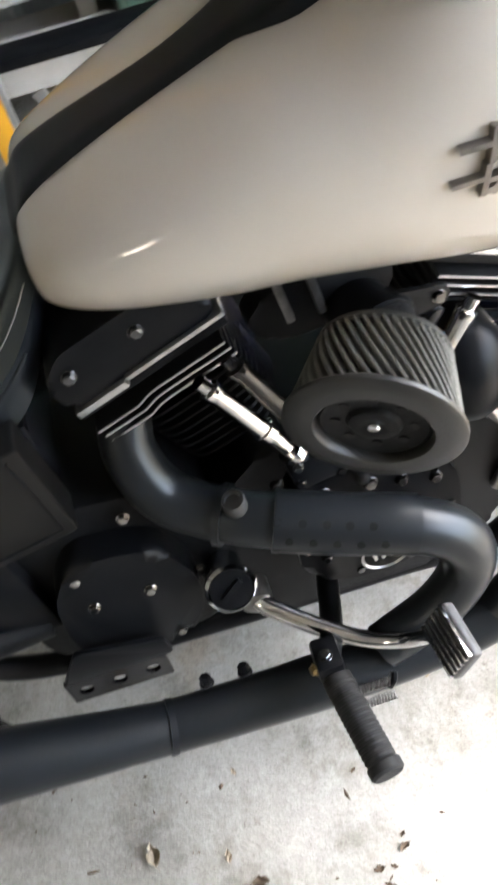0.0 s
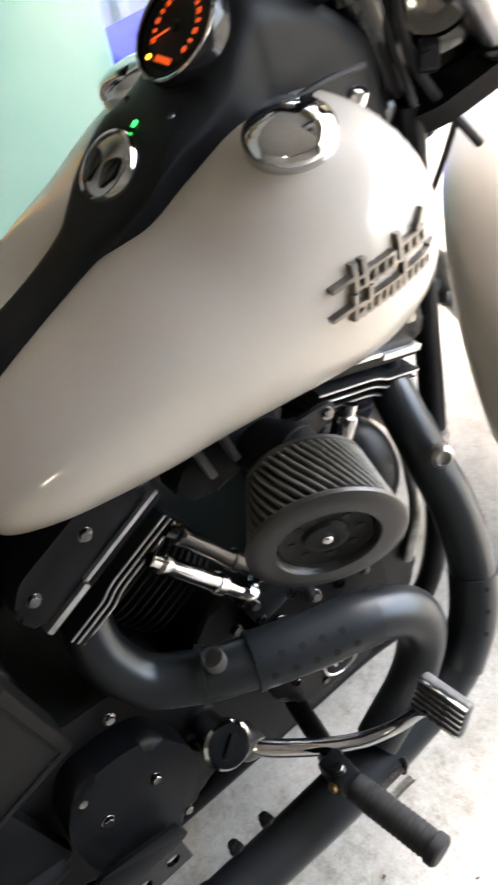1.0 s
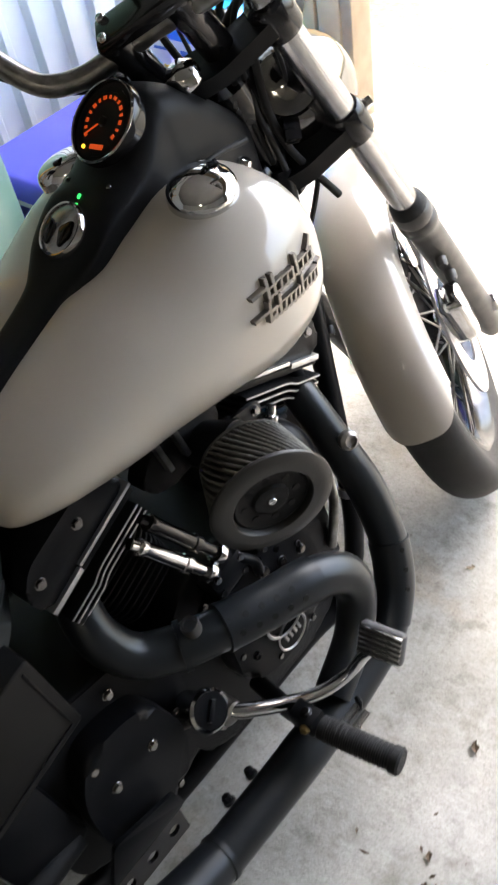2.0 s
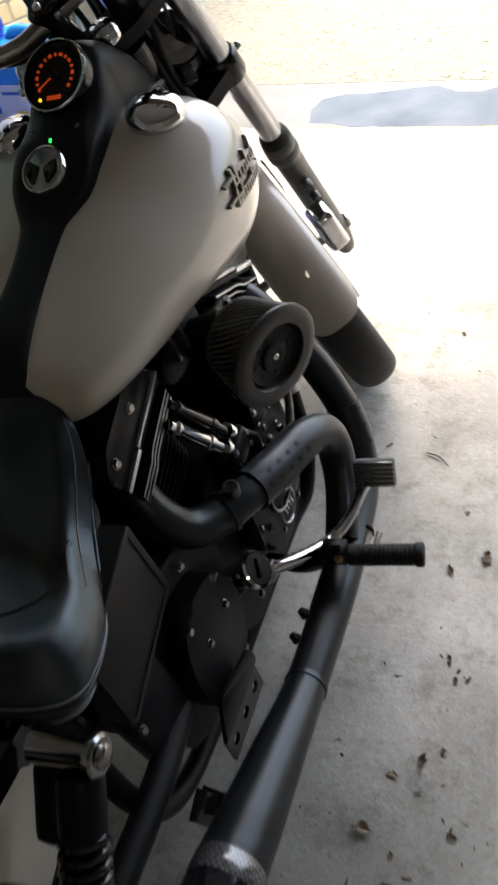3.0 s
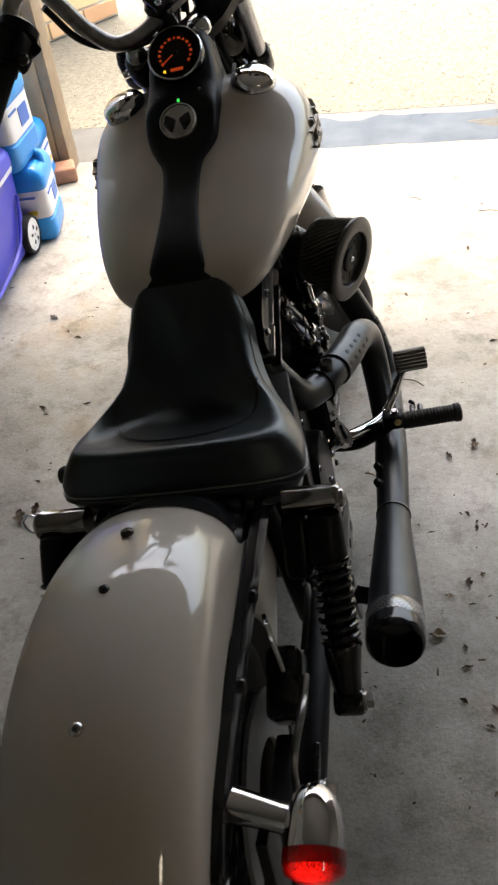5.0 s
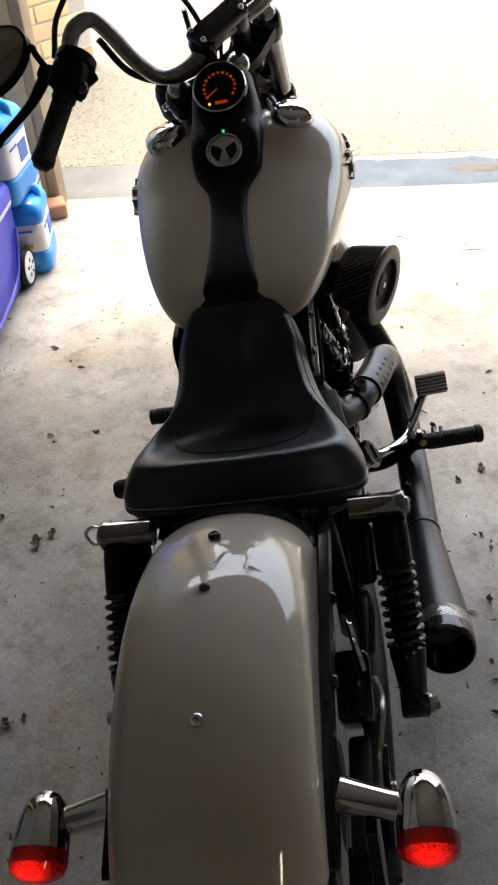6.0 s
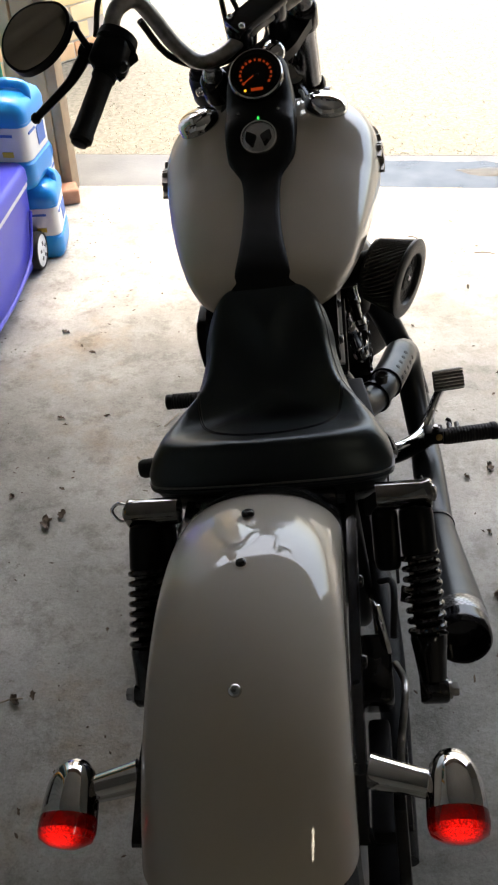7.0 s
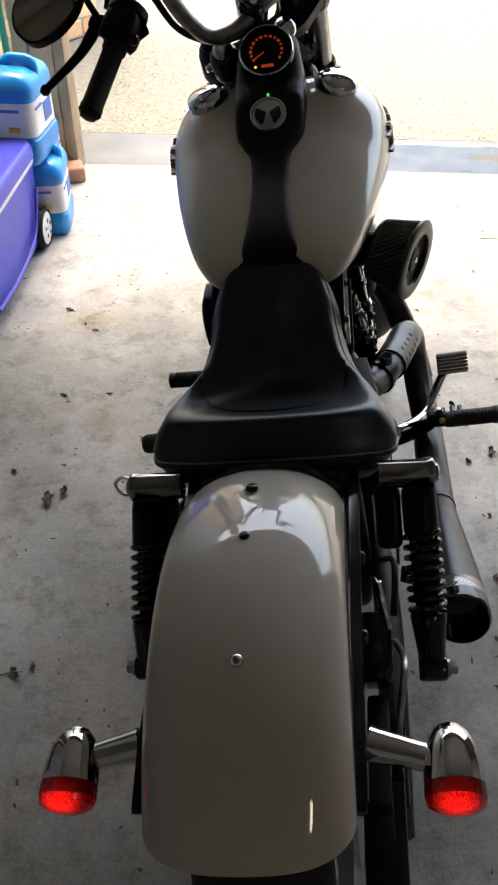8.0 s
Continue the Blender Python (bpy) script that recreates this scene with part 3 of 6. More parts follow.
part("switch_face", turned([(0.0292, 0.0045), (0.0292, 0.0062), (0.022, 0.0088), (0.0005, 0.0105)], seg=36), FORK, knob, "bright domed switch face")
# Two black wedges imitate the dark reflections in the chrome switch face.
for g in (1, -1):
    part("grip_lobe", slab(rounded([(0.002 * g, 0.001), (0.021 * g, 0.012), (0.024 * g, -0.006), (0.011 * g, -0.022)][::g], 0.004), 0.0035, pose(0, 0, 0.0078), 0.001), GLOSS, knob, "black wedge standing for a dark reflection")

# --- seat: half outlines from the nose to the middle of the rear, from the base up over the edge into the dish
SEAT_BASE = [(0, 0.636, 0.66), (0.056, 0.63, 0.65), (0.092, 0.6, 0.605), (0.104, 0.565, 0.575), (0.122, 0.515, 0.55), (0.14, 0.452, 0.53), (0.152, 0.392, 0.526), (0.146, 0.358, 0.53), (0.1, 0.338, 0.536), (0, 0.332, 0.54)]
SEAT_SKIRT = [(0, 0.641, 0.7), (0.063, 0.635, 0.69), (0.093, 0.605, 0.64), (0.1, 0.57, 0.605), (0.119, 0.52, 0.575), (0.152, 0.455, 0.553), (0.168, 0.39, 0.55), (0.163, 0.349, 0.556), (0.112, 0.325, 0.566), (0, 0.318, 0.572)]
SEAT_PIPING = [(0, 0.65, 0.716), (0.075, 0.642, 0.706), (0.101, 0.612, 0.662), (0.108, 0.576, 0.627), (0.128, 0.525, 0.598), (0.164, 0.455, 0.574), (0.182, 0.392, 0.573), (0.178, 0.349, 0.582), (0.125, 0.321, 0.596), (0, 0.311, 0.602)]
SEAT_WELT = [(0, 0.652, 0.735), (0.074, 0.645, 0.728), (0.098, 0.614, 0.686), (0.105, 0.578, 0.651), (0.121, 0.525, 0.622), (0.162, 0.457, 0.604), (0.178, 0.4, 0.612), (0.166, 0.363, 0.622), (0.105, 0.342, 0.636), (0, 0.336, 0.641)]
SEAT_RIDGE = [(0, 0.647, 0.748), (0.06, 0.641, 0.744), (0.082, 0.612, 0.711), (0.089, 0.577, 0.675), (0.102, 0.527, 0.645), (0.137, 0.464, 0.632), (0.153, 0.41, 0.638), (0.141, 0.378, 0.647), (0.087, 0.359, 0.655), (0, 0.354, 0.657)]
SEAT_DISH = [(0, 0.636, 0.746), (0.041, 0.63, 0.741), (0.058, 0.605, 0.707), (0.065, 0.574, 0.668), (0.073, 0.53, 0.634), (0.097, 0.481, 0.617), (0.106, 0.444, 0.62), (0.095, 0.422, 0.627), (0.057, 0.409, 0.633), (0, 0.405, 0.635)]
SEAT_BOWL = [(0, 0.615, 0.732), (0.021, 0.611, 0.727), (0.031, 0.595, 0.7), (0.036, 0.571, 0.664), (0.042, 0.536, 0.628), (0.052, 0.506, 0.611), (0.055, 0.484, 0.609), (0.048, 0.47, 0.611), (0.028, 0.461, 0.613), (0, 0.458, 0.614)]
SEAT_SPINE = [(0, 0.590, 0.703), (0.005, 0.588, 0.700), (0.009, 0.580, 0.685), (0.011, 0.566, 0.660), (0.012, 0.546, 0.632), (0.014, 0.530, 0.616), (0.014, 0.516, 0.611), (0.011, 0.509, 0.609), (0.006, 0.505, 0.608), (0, 0.503, 0.608)]
SEAT_PER = 7


def half_line(pts):
    """One outline of the seat's right half, made smooth."""
    return [np.array(q) for q in spline(pts, SEAT_PER)]


def seat_rings():
    low = [half_line(r) for r in (SEAT_BASE, SEAT_SKIRT, SEAT_PIPING)]
    side_mid = [(a + b) / 2 + np.array((0.005 * min(1, a[0] / 0.1), -0.003 if a[1] < 0.40 else 0.0, 0)) for a, b in zip(half_line(SEAT_PIPING), half_line(SEAT_WELT))]
    top = [np.concatenate(half_line(r)) for r in (SEAT_WELT, SEAT_RIDGE, SEAT_DISH, SEAT_BOWL, SEAT_SPINE)]
    return low + [side_mid] + [list(r.reshape(-1, 3)) for r in spline_n(top, 5)]


SEAT_RINGS = seat_rings()


def whole_ring(half):
    """A closed outline from its right half."""
    return [tuple(q) for q in half] + [(-q[0], q[1], q[2]) for q in half[-2:0:-1]]


def seat():
    rings = [whole_ring(h) for h in SEAT_RINGS]
    bm = loft(rings, caps=False)
    bm.verts.ensure_lookup_table()
    n, last = len(rings[0]), (len(rings) - 1) * len(rings[0])
    k = len(SEAT_RINGS[0])
    for i in range(k - 1):
        a, b = last + i, last + i + 1
        c, d = last + (n - i - 1) % n, last + (n - i) % n
        corners = [bm.verts[v] for v in dict.fromkeys((a, b, c, d))]
        if len(corners) > 2:
            bm.faces.new(corners)
    bm.faces.new([bm.verts[i] for i in range(n)])
    return bm


saddle = part("seat", seat(), LEATHER, bike, "black leather solo seat with a raised stitched rear")


def seat_place(level, station, s=1, lift=0.0010):
    """A place on the seat: a ring (4 is the welt, 9 the ridge, 14 the dish) and a station from the nose (0) to the rear's middle (9)."""
    f = station * SEAT_PER
    i, j = int(level), int(min(f, len(SEAT_RINGS[0]) - 2))
    a, b = level - i, f - j
    r0, r1 = SEAT_RINGS[i], SEAT_RINGS[min(i + 1, len(SEAT_RINGS) - 1)]
    q = (r0[j] * (1 - b) + r0[j + 1] * b) * (1 - a) + (r1[j] * (1 - b) + r1[j + 1] * b) * a
    return (q[0] * s, q[1], q[2] + lift)


def seat_line(path, both=True, lift=0.0010):
    """A line over the seat through (ring, station) pairs, carried over to the far side."""
    right = [seat_place(a, b, 1, lift) for a, b in path]
    return right + [(-x, y, z) for x, y, z in right[-2::-1]] if both else right


SEAT_TREE = BVHTree.FromBMesh(seat())


def seat_drop(x, y, lift=0.0005):
    """The place on top of the seat over x and y."""
    hit = SEAT_TREE.ray_cast(Vector((x, y, 1.0)), Vector((0, 0, -1)))[0]
    return (x, y, (hit.z if hit else 0.6) + lift)


def proud(line, out):
    """The line moved outwards from the seat's middle."""
    return [(x + out * x / math.hypot(x, y - 0.47), y + out * (y - 0.47) / math.hypot(x, y - 0.47), z) for x, y, z in line]


part("piping", tube(seat_line([(2, 2 + 0.25 * k) for k in range(29)], lift=0.0), 0.0026, 8, per=2), LEATHER, saddle, "black leather piping")
part("rear_piping", tube(proud(seat_line([(2.3, 4.5 + 0.2 * k) for k in range(23)] + [(2.3, 9)], lift=0.0020), 0.0015), 0.0016, 6, per=2), SEAMSHEEN, saddle, "piping round the seat's rear with its sheen coloured in grey")
part("lower_piping", tube(proud(seat_line([(1, 4.6 + 0.2 * k) for k in range(23)], lift=0.0), 0.0020), 0.0030, 8, per=2), SEAMSHEEN, saddle, "piping along the seat's lower edge with its sheen coloured in grey")
# the double seam round the sitting hollow, a wide U
for grow, thick in ((0.0, 0.0014), (0.0055, 0.0011)):
    bow = []
    for k in range(41):
        a = math.pi * (k / 40 - 0.5)
        bow.append(seat_drop((0.114 + grow * 0.5) * math.sin(a), 0.515 - (0.128 + grow) * power(math.cos(a), 0.80)))
    part("bowl_seam", tube(bow, thick, 6, per=2), SEAMBLACK, saddle, "black double-stitched seam")
for s in (1, -1):
    part("side_seam", tube([seat_place(5.2, st, s, 0.0006) for st in (1.4, 1.9, 2.4, 2.8, 3.2, 3.6, 4.0, 4.4, 4.8)], 0.0009, 6, per=3), SEAMSHEEN, saddle, "thin stitched side seam")

# --- rear fender
FC, FR = (0.02, 0.31), 0.411


def fender_shell(radius, w, a0, a1, drop, n=44, thick=0.004, crown=0.05, power_n=2.5, tail=0.0, nose=0.0):
    """An arched mudguard about the x axis through 0; angles in degrees from straight up, positive to the rear. tail, nose: degrees over
    which its ends are rounded off in plan; drop: the skirt's depth, as a number or a function of 0 to 1."""
    rings = []
    m = 15
    for i in range(n + 1):
        t = i / n
        prof = []
        d = drop(t) if callable(drop) else drop
        for k in range(2 * m + 1):
            u = -1 + k / m
            x = w * power(math.sin(u * math.pi / 2), 0.8)
            f = min(1.0, abs(x / w))
            prof.append((x, radius - crown * (1 - (1 - f ** power_n) ** (1 / power_n)), f))
        prof = [(-w * 1.002, radius - crown - d, 1.0)] + prof + [(w * 1.002, radius - crown - d, 1.0)]
        inner = [(x * (1 - thick / w), r - thick, f) for x, r, f in prof[::-1]]
        ring = []
        for x, r, f in prof + inner:
            end = a1 - tail * (1 - math.sqrt(max(0.0, 1 - f ** 4)))
            start = a0 + nose * (1 - math.sqrt(max(0.0, 1 - f ** 4)))
            a = radians(start + (end - start) * t)
            ring.append((x, -math.sin(a) * r, math.cos(a) * r))
        rings.append(ring)
    return loft(rings)


rear_fender = part("rear_fender", fender_shell(FR, 0.1115, -72, 45, lambda t: 0.055 + 0.09 * max(0.0, 1 - t / 0.55), tail=5, crown=0.066, power_n=2.1), WHITE, bike, "glossy pearl white rear mudguard", m=pose(0, *FC, 0, 0, 0.9))
# Black sheet laid over the mudguard in place of the seat's shadow.
part("fender_front_cover", fender_shell(FR + 0.005, 0.108, -55, -33, 0.004, n=14, crown=0.064, power_n=2.1), GLOSS, bike, "black sheet standing for the seat's shadow on the mudguard", m=pose(0, *FC))
bolt((0, 0.162, 0.697), (0, 0.35, 1), rear_fender, 1.3, GLOSS, "dome")
bolt((0, 0.061, 0.7185), (0, 0.1, 1), rear_fender, 1.0, GLOSS, "dome")
bolt((0, -0.0985, 0.7025), (0, -0.29, 1), rear_fender, 1.15, CHROME, "dome")
for o in rear_fender.children:
    o.matrix_basis = pose(0, -FC[0], -FC[1]) @ o.matrix_basis


def tyre_profile(radius, width, rim_r):
    prof = [(rim_r, -width * 0.34)]
    for k in range(25):
        a = math.pi * (k / 24 - 0.5)
        prof.append((radius - width * 0.40 * (1 - math.cos(a) ** 0.85), width / 2 * math.sin(a) ** 1))
    return prof + [(rim_r, width * 0.34)]


def ring_body(profile, seg=72):
    """A body of revolution about x from (radius, x) pairs, closed round the profile."""
    rings = [[(x, r * math.sin(a), r * math.cos(a)) for r, x in profile] for a in [2 * math.pi * k / seg for k in range(seg)]]
    bm = bmesh.new()
    vs = [[bm.verts.new(p) for p in r] for r in rings]
    n = len(profile)
    for k in range(seg):
        a, b = vs[k], vs[(k + 1) % seg]
        for i in range(n):
            j = (i + 1) % n
            bm.faces.new((a[i], a[j], b[j], b[i]))
    return bm


def wheel(name, radius, width, rim_r, parent, m, spokes, label):
    """A spoked wheel about its x axis: tyre, rim, hub and spokes."""
    w = part(name, ring_body(tyre_profile(radius, width, rim_r)), TYRE, parent, label, m=m)
    wd = width
    rp = [(rim_r + 0.008, -wd * 0.37), (rim_r + 0.002, -wd * 0.40), (rim_r - 0.006, -wd * 0.37), (rim_r - 0.012, -wd * 0.28), (rim_r - 0.024, -wd * 0.16), (rim_r - 0.026, 0),
          (rim_r - 0.024, wd * 0.16), (rim_r - 0.012, wd * 0.28), (rim_r - 0.006, wd * 0.37), (rim_r + 0.002, wd * 0.40), (rim_r + 0.008, wd * 0.37), (rim_r - 0.004, wd * 0.27), (rim_r - 0.018, 0), (rim_r - 0.004, -wd * 0.27)]
    part("rim", ring_body(rp), CHROME, w, "chrome rim")
    hub = turned([(0.012, -0.075), (0.040, -0.070), (0.046, -0.055), (0.046, -0.042), (0.028, -0.034), (0.026, 0.034), (0.046, 0.042), (0.046, 0.055), (0.040, 0.070), (0.012, 0.075)], pose(0, 0, 0, 0, 90, 0))
    part("hub", hub, CHROME, w, "chrome hub")
    for k in range(spokes):
        a = 2 * math.pi * k / spokes
        s = 1 if k % 2 else -1
        lean = 0.55 * (1 if (k // 2) % 2 else -1)
        p0 = Vector((0.047 * s, 0.042 * math.sin(a), 0.042 * math.cos(a)))
        p1 = Vector((0.010 * s, (rim_r - 0.022) * math.sin(a + lean), (rim_r - 0.022) * math.cos(a + lean)))
        part("spoke", tube([p0, p1], 0.0022, 6, smooth=False), STEEL, w)
    return w


rear_wheel = wheel("rear_wheel", 0.312, 0.165, 0.212, bike, pose(0, 0.02, 0.31), 40, "rear spoked wheel with a wide black tyre")
for o in rear_wheel.children:
    if o.name.split(".")[0] in ("rim", "hub", "spoke"):
        o.data.materials[0] = GLOSS
        if "label" in o:
            o["label"] = "gloss black wheel " + o.name.split(".")[0]
part("pulley", ring_body([(0.145, -0.095), (0.145, -0.115), (0.10, -0.112), (0.03, -0.108), (0.03, -0.098), (0.10, -0.100)], 64), SATIN, rear_wheel, "black belt pulley")
part("brake_disc", ring_body([(0.142, 0.098), (0.142, 0.104), (0.075, 0.104), (0.075, 0.098)], 64), ALUM, rear_wheel, "steel brake disc")

# ---- front end, turned left about the steering axis ----
FRONT = pose(0, 1.542, 0.295, 29.5, 0, 0) @ pose(0, 0, 0, 0, 0, 39.5)
HS = 0.114
front_wheel = wheel("front_wheel", 0.325, 0.10, 0.241, bike, FRONT @ pose(0, 0, 0.02), 40, "front spoked wheel with a narrow black tyre")
for o in front_wheel.children:
    if o.name.split(".")[0] == "rim":
        o.data.materials[0] = RIMDARK
        o["label"] = "chrome rim coloured dark in place of dark reflections"
part("brake_disc", ring_body([(0.146, 0.064), (0.146, 0.069), (0.085, 0.069), (0.085, 0.064)], 64), ALUM, front_wheel, "steel brake disc")
front_fender = part("front_fender", fender_shell(0.350, 0.060, -42, 59, 0.03, crown=0.036, power_n=2.2, tail=9, nose=8), WHITE, bike, "glossy pearl white front mudguard", m=FRONT @ pose(0.004, 0, 0.02))
for s in (1, -1):
    part("fender_bracket", slab(rounded([(-0.05, 0.30), (0.03, 0.30), (0.028, 0.24), (0.0, 0.20), (-0.03, 0.24)], 0.01), 0.004, FRONT @ pose(0.066 * s, 0, 0.02) @ SIDE), CHROME, front_fender, "chrome mudguard bracket", m=(FRONT @ pose(0, 0, 0.02)).inverted())
    leg = part("fork_leg", turned([(0.010, -0.062), (0.019, -0.058), (0.023, -0.04), (0.0265, 0.0), (0.027, 0.30), (0.0275, 0.315), (0.031, 0.32), (0.0315, 0.335), (0.029, 0.34), (0.0305, 0.345), (0.030, 0.362), (0.0255, 0.368)], pose(HS * s, 0, 0), 32), FORKLEG, bike, "grey lower fork leg", m=FRONT)
    part("fork_tube", turned([(0.0205, 0.36), (0.0205, 0.80), (0.018, 0.815), (0.012, 0.822)], pose(HS * s, 0, 0), 32), FORK, leg, "bright steel fork tube")
    part("dust_seal", turned([(0.029, 0.366), (0.027, 0.378), (0.0212, 0.386)], pose(HS * s, 0, 0), 28), RUBBER, leg, "black dust seal")
    part("axle_nut", turned([(0.018, 0), (0.018, 0.012), (0.013, 0.016)], towards((HS * s + 0.02 * s, 0, 0.02), (s, 0, 0)), 6), CHROME, leg, "chrome axle nut")
    for u in (0.20, 0.245):
        part("caliper_lug", turned([(0.010, 0), (0.010, 0.016), (0.007, 0.02)], towards((HS * s, -0.022, u), (0, -1, 0)), 14), FORKLEG, leg)
    part("brake_line_clip", block(0.012, 0.014, 0.022, 0.002, pose(HS * s, 0.028, 0.318)), SATIN, leg)
caliper = part("brake_caliper", block(0.045, 0.06, 0.10, 0.014, FRONT @ pose(0.098, -0.075, 0.155, -10, 0, 0), 3), CHROME, bike, "polished front brake caliper")
part("axle", tube([(-0.13, 0, 0.02), (0.13, 0, 0.02)], 0.011, 14, smooth=False), STEEL, bike, m=FRONT)
# clamps
for name, u, th in (("lower_clamp", 0.575, 0.028), ("upper_clamp", 0.775, 0.022)):
    bm = slab(rounded([(-HS - 0.022, 0.020), (-HS, 0.028), (-0.06, 0.008), (0.06, 0.008), (HS, 0.028), (HS + 0.022, 0.020), (HS + 0.023, -0.016), (HS, -0.026), (0.045, -0.052), (-0.045, -0.052), (-HS, -0.026), (-HS - 0.023, -0.016)], 0.014), th, FRONT @ pose(0, 0, u - th / 2), 0.006)
    c = part(name, bm, SATIN, bike, "black fork clamp")
    for s in (1, -1):
        part("pinch_bolt", hexbolt(0.007, 0.012), CHROME, c, m=FRONT @ towards((s * (HS + 0.025), 0.012, u), (s, 0.25, 0)))
        part("fork_cap" if u > 0.7 else "clamp_ring", turned([(0.026, -0.024), (0.0275, -0.018), (0.0275, 0.020), (0.024, 0.026), (0.014, 0.030) if u > 0.7 else (0.0212, 0.026)], FRONT @ pose(HS * s, 0, u), 28), GLOSS, c)
part("steering_head", tube([(0, 1.30 - 0.03, 0.755), (0, 1.205, 0.93)], 0.034, 24, smooth=False), GLOSS, bike, "black steering head tube")
part("steering_nut", turned([(0.022, 0), (0.022, 0.012), (0.016, 0.020), (0.005, 0.024)], FRONT @ pose(0, -0.045, 0.795), 24), CHROME, bike, "chrome steering head nut")
# headlamp
HEADLAMP = Matrix.Translation((-0.030, 1.372, 0.845)) @ FRONT.to_3x3().to_4x4() @ towards((0, 0, 0), (0, 0.87, -0.49))
lamp = part("headlamp", turned([(0.012, -0.13), (0.04, -0.115), (0.065, -0.075), (0.078, -0.02), (0.082, 0.0), (0.080, 0.012), (0.073, 0.014)], HEADLAMP, 40), DARKCHROME, bike, "darkened chrome headlamp shell")
part("headlamp_glass", turned([(0.073, 0.010), (0.055, 0.020), (0.03, 0.026), (0.001, 0.028)], HEADLAMP, 40), CARBON, lamp, "dark headlamp glass")
part("headlamp_bracket", block(0.05, 0.09, 0.03, 0.008, FRONT @ pose(0.035, 0.07, 0.60)), GLOSS, lamp)
# handlebar in the turned frame
LEFT_BAR = [(0.0, -0.014, 0.853), (-0.055, -0.020, 0.854), (-0.102, -0.025, 0.859), (-0.146, -0.020, 0.878), (-0.172, -0.004, 0.927), (-0.188, 0.014, 0.99), (-0.203, 0.022, 1.029), (-0.230, 0.020, 1.042), (-0.258, 0.012, 1.036), (-0.318, -0.032, 1.005), (-0.415, -0.088, 0.987)]
RIGHT_BAR = [(-x, y, z) for x, y, z in LEFT_BAR]
handlebar = part("handlebar", tube(LEFT_BAR[::-1] + RIGHT_BAR[1:], 0.0135, 18, per=6), STEEL, bike, "dark polished steel handlebar", m=FRONT)
part("bar_clamp", block(0.115, 0.048, 0.020, 0.005, pose(0, -0.012, 0.876)), GLOSS, handlebar, "gloss black bar clamp")
for s in (1, -1):
    part("riser", turned([(0.021, 0), (0.021, 0.05), (0.024, 0.055), (0.024, 0.085), (0.018, 0.092)], pose(0.043 * s, -0.012, 0.785), 20), GLOSS, handlebar, "black bar riser")
    for dy in (-0.017, 0.017):
        part("clamp_bolt", domebolt(0.006, 0.006), CHROME, handlebar, m=pose(0.046 * s, -0.012 + dy, 0.886))
for s in (1, -1):
    g0, g1 = Vector((0.322 * s, -0.034, 1.003)), Vector((0.421 * s, -0.090, 0.986))
    d = (g1 - g0).normalized()
    grip = part("hand_grip", turned([(0.0165, -0.004), (0.0195, 0.0), (0.0195, 0.008), (0.0175, 0.012), (0.0175, 0.108), (0.0190, 0.112), (0.0190, 0.122), (0.015, 0.127)], towards(g0, d), 28), RUBBER, handlebar, "black rubber hand grip")
    for k in range(3):
        part("grip_rib", turned([(0.0195, 0), (0.0202, 0.0012), (0.0195, 0.0024)], towards(g0 + d * (0.001 + 0.0035 * k), d), 24), SATIN, grip)
    part("grip_end", turned([(0.015, 0), (0.013, 0.005), (0.004, 0.007)], towards(g0 + d * 0.126, d), 20), SATIN, grip)
    h = g0 - d * 0.030
    sw = part("switch_housing", block(0.058, 0.052, 0.056, 0.016, towards(h, d) @ pose(0.0, 0.0, 0.0), 3), SATIN, handlebar, "black switch housing")
    part("switch_cover", turned([(0.024, -0.012), (0.033, -0.006), (0.034, 0.008), (0.026, 0.016)], towards(h - d * 0.032, d), 22), SATIN, sw)
    part("switch_button", turned([(0.010, 0), (0.010, 0.006), (0.007, 0.009)], towards(h + Vector((-0.0 * s, -0.028, 0.0)), (0, -1, 0.1)), 16), GLOSS, sw)
    part("switch_button", block(0.014, 0.012, 0.010, 0.003, pose(*(h + Vector((0.008 * s, -0.026, -0.018))))), GLOSS, sw)
    part("thumb_switch", block(0.026, 0.022, 0.020, 0.006, pose(*(h + Vector((-0.024 * s, -0.012, -0.012))))), SATIN, sw)
    perch = g0 - d * 0.012 + Vector((0.0, 0.035, 0.004))
    lv = part("lever_perch", block(0.05, 0.030, 0.026, 0.008, towards(perch, d), 2), SATIN, handlebar, "black lever perch")
    tip = g1 + Vector((0.030 * s, 0.094, -0.004))
    lever_line = [perch + Vector((0.01 * s, 0.012, 0)), perch + d * 0.035 + Vector((0, 0.024, -0.002)), perch + d * 0.075 + Vector((0, 0.036, -0.004)), tip]
    part("lever", tube(lever_line, [0.010, 0.0105, 0.008, 0.0065], 12), SATIN, lv, "black hand lever")
    part("lever_ball", turned([(0.003, -0.009), (0.0075, -0.006), (0.009, 0.0), (0.0075, 0.006), (0.003, 0.009)], towards(tip, d), 14), SATIN, lv)
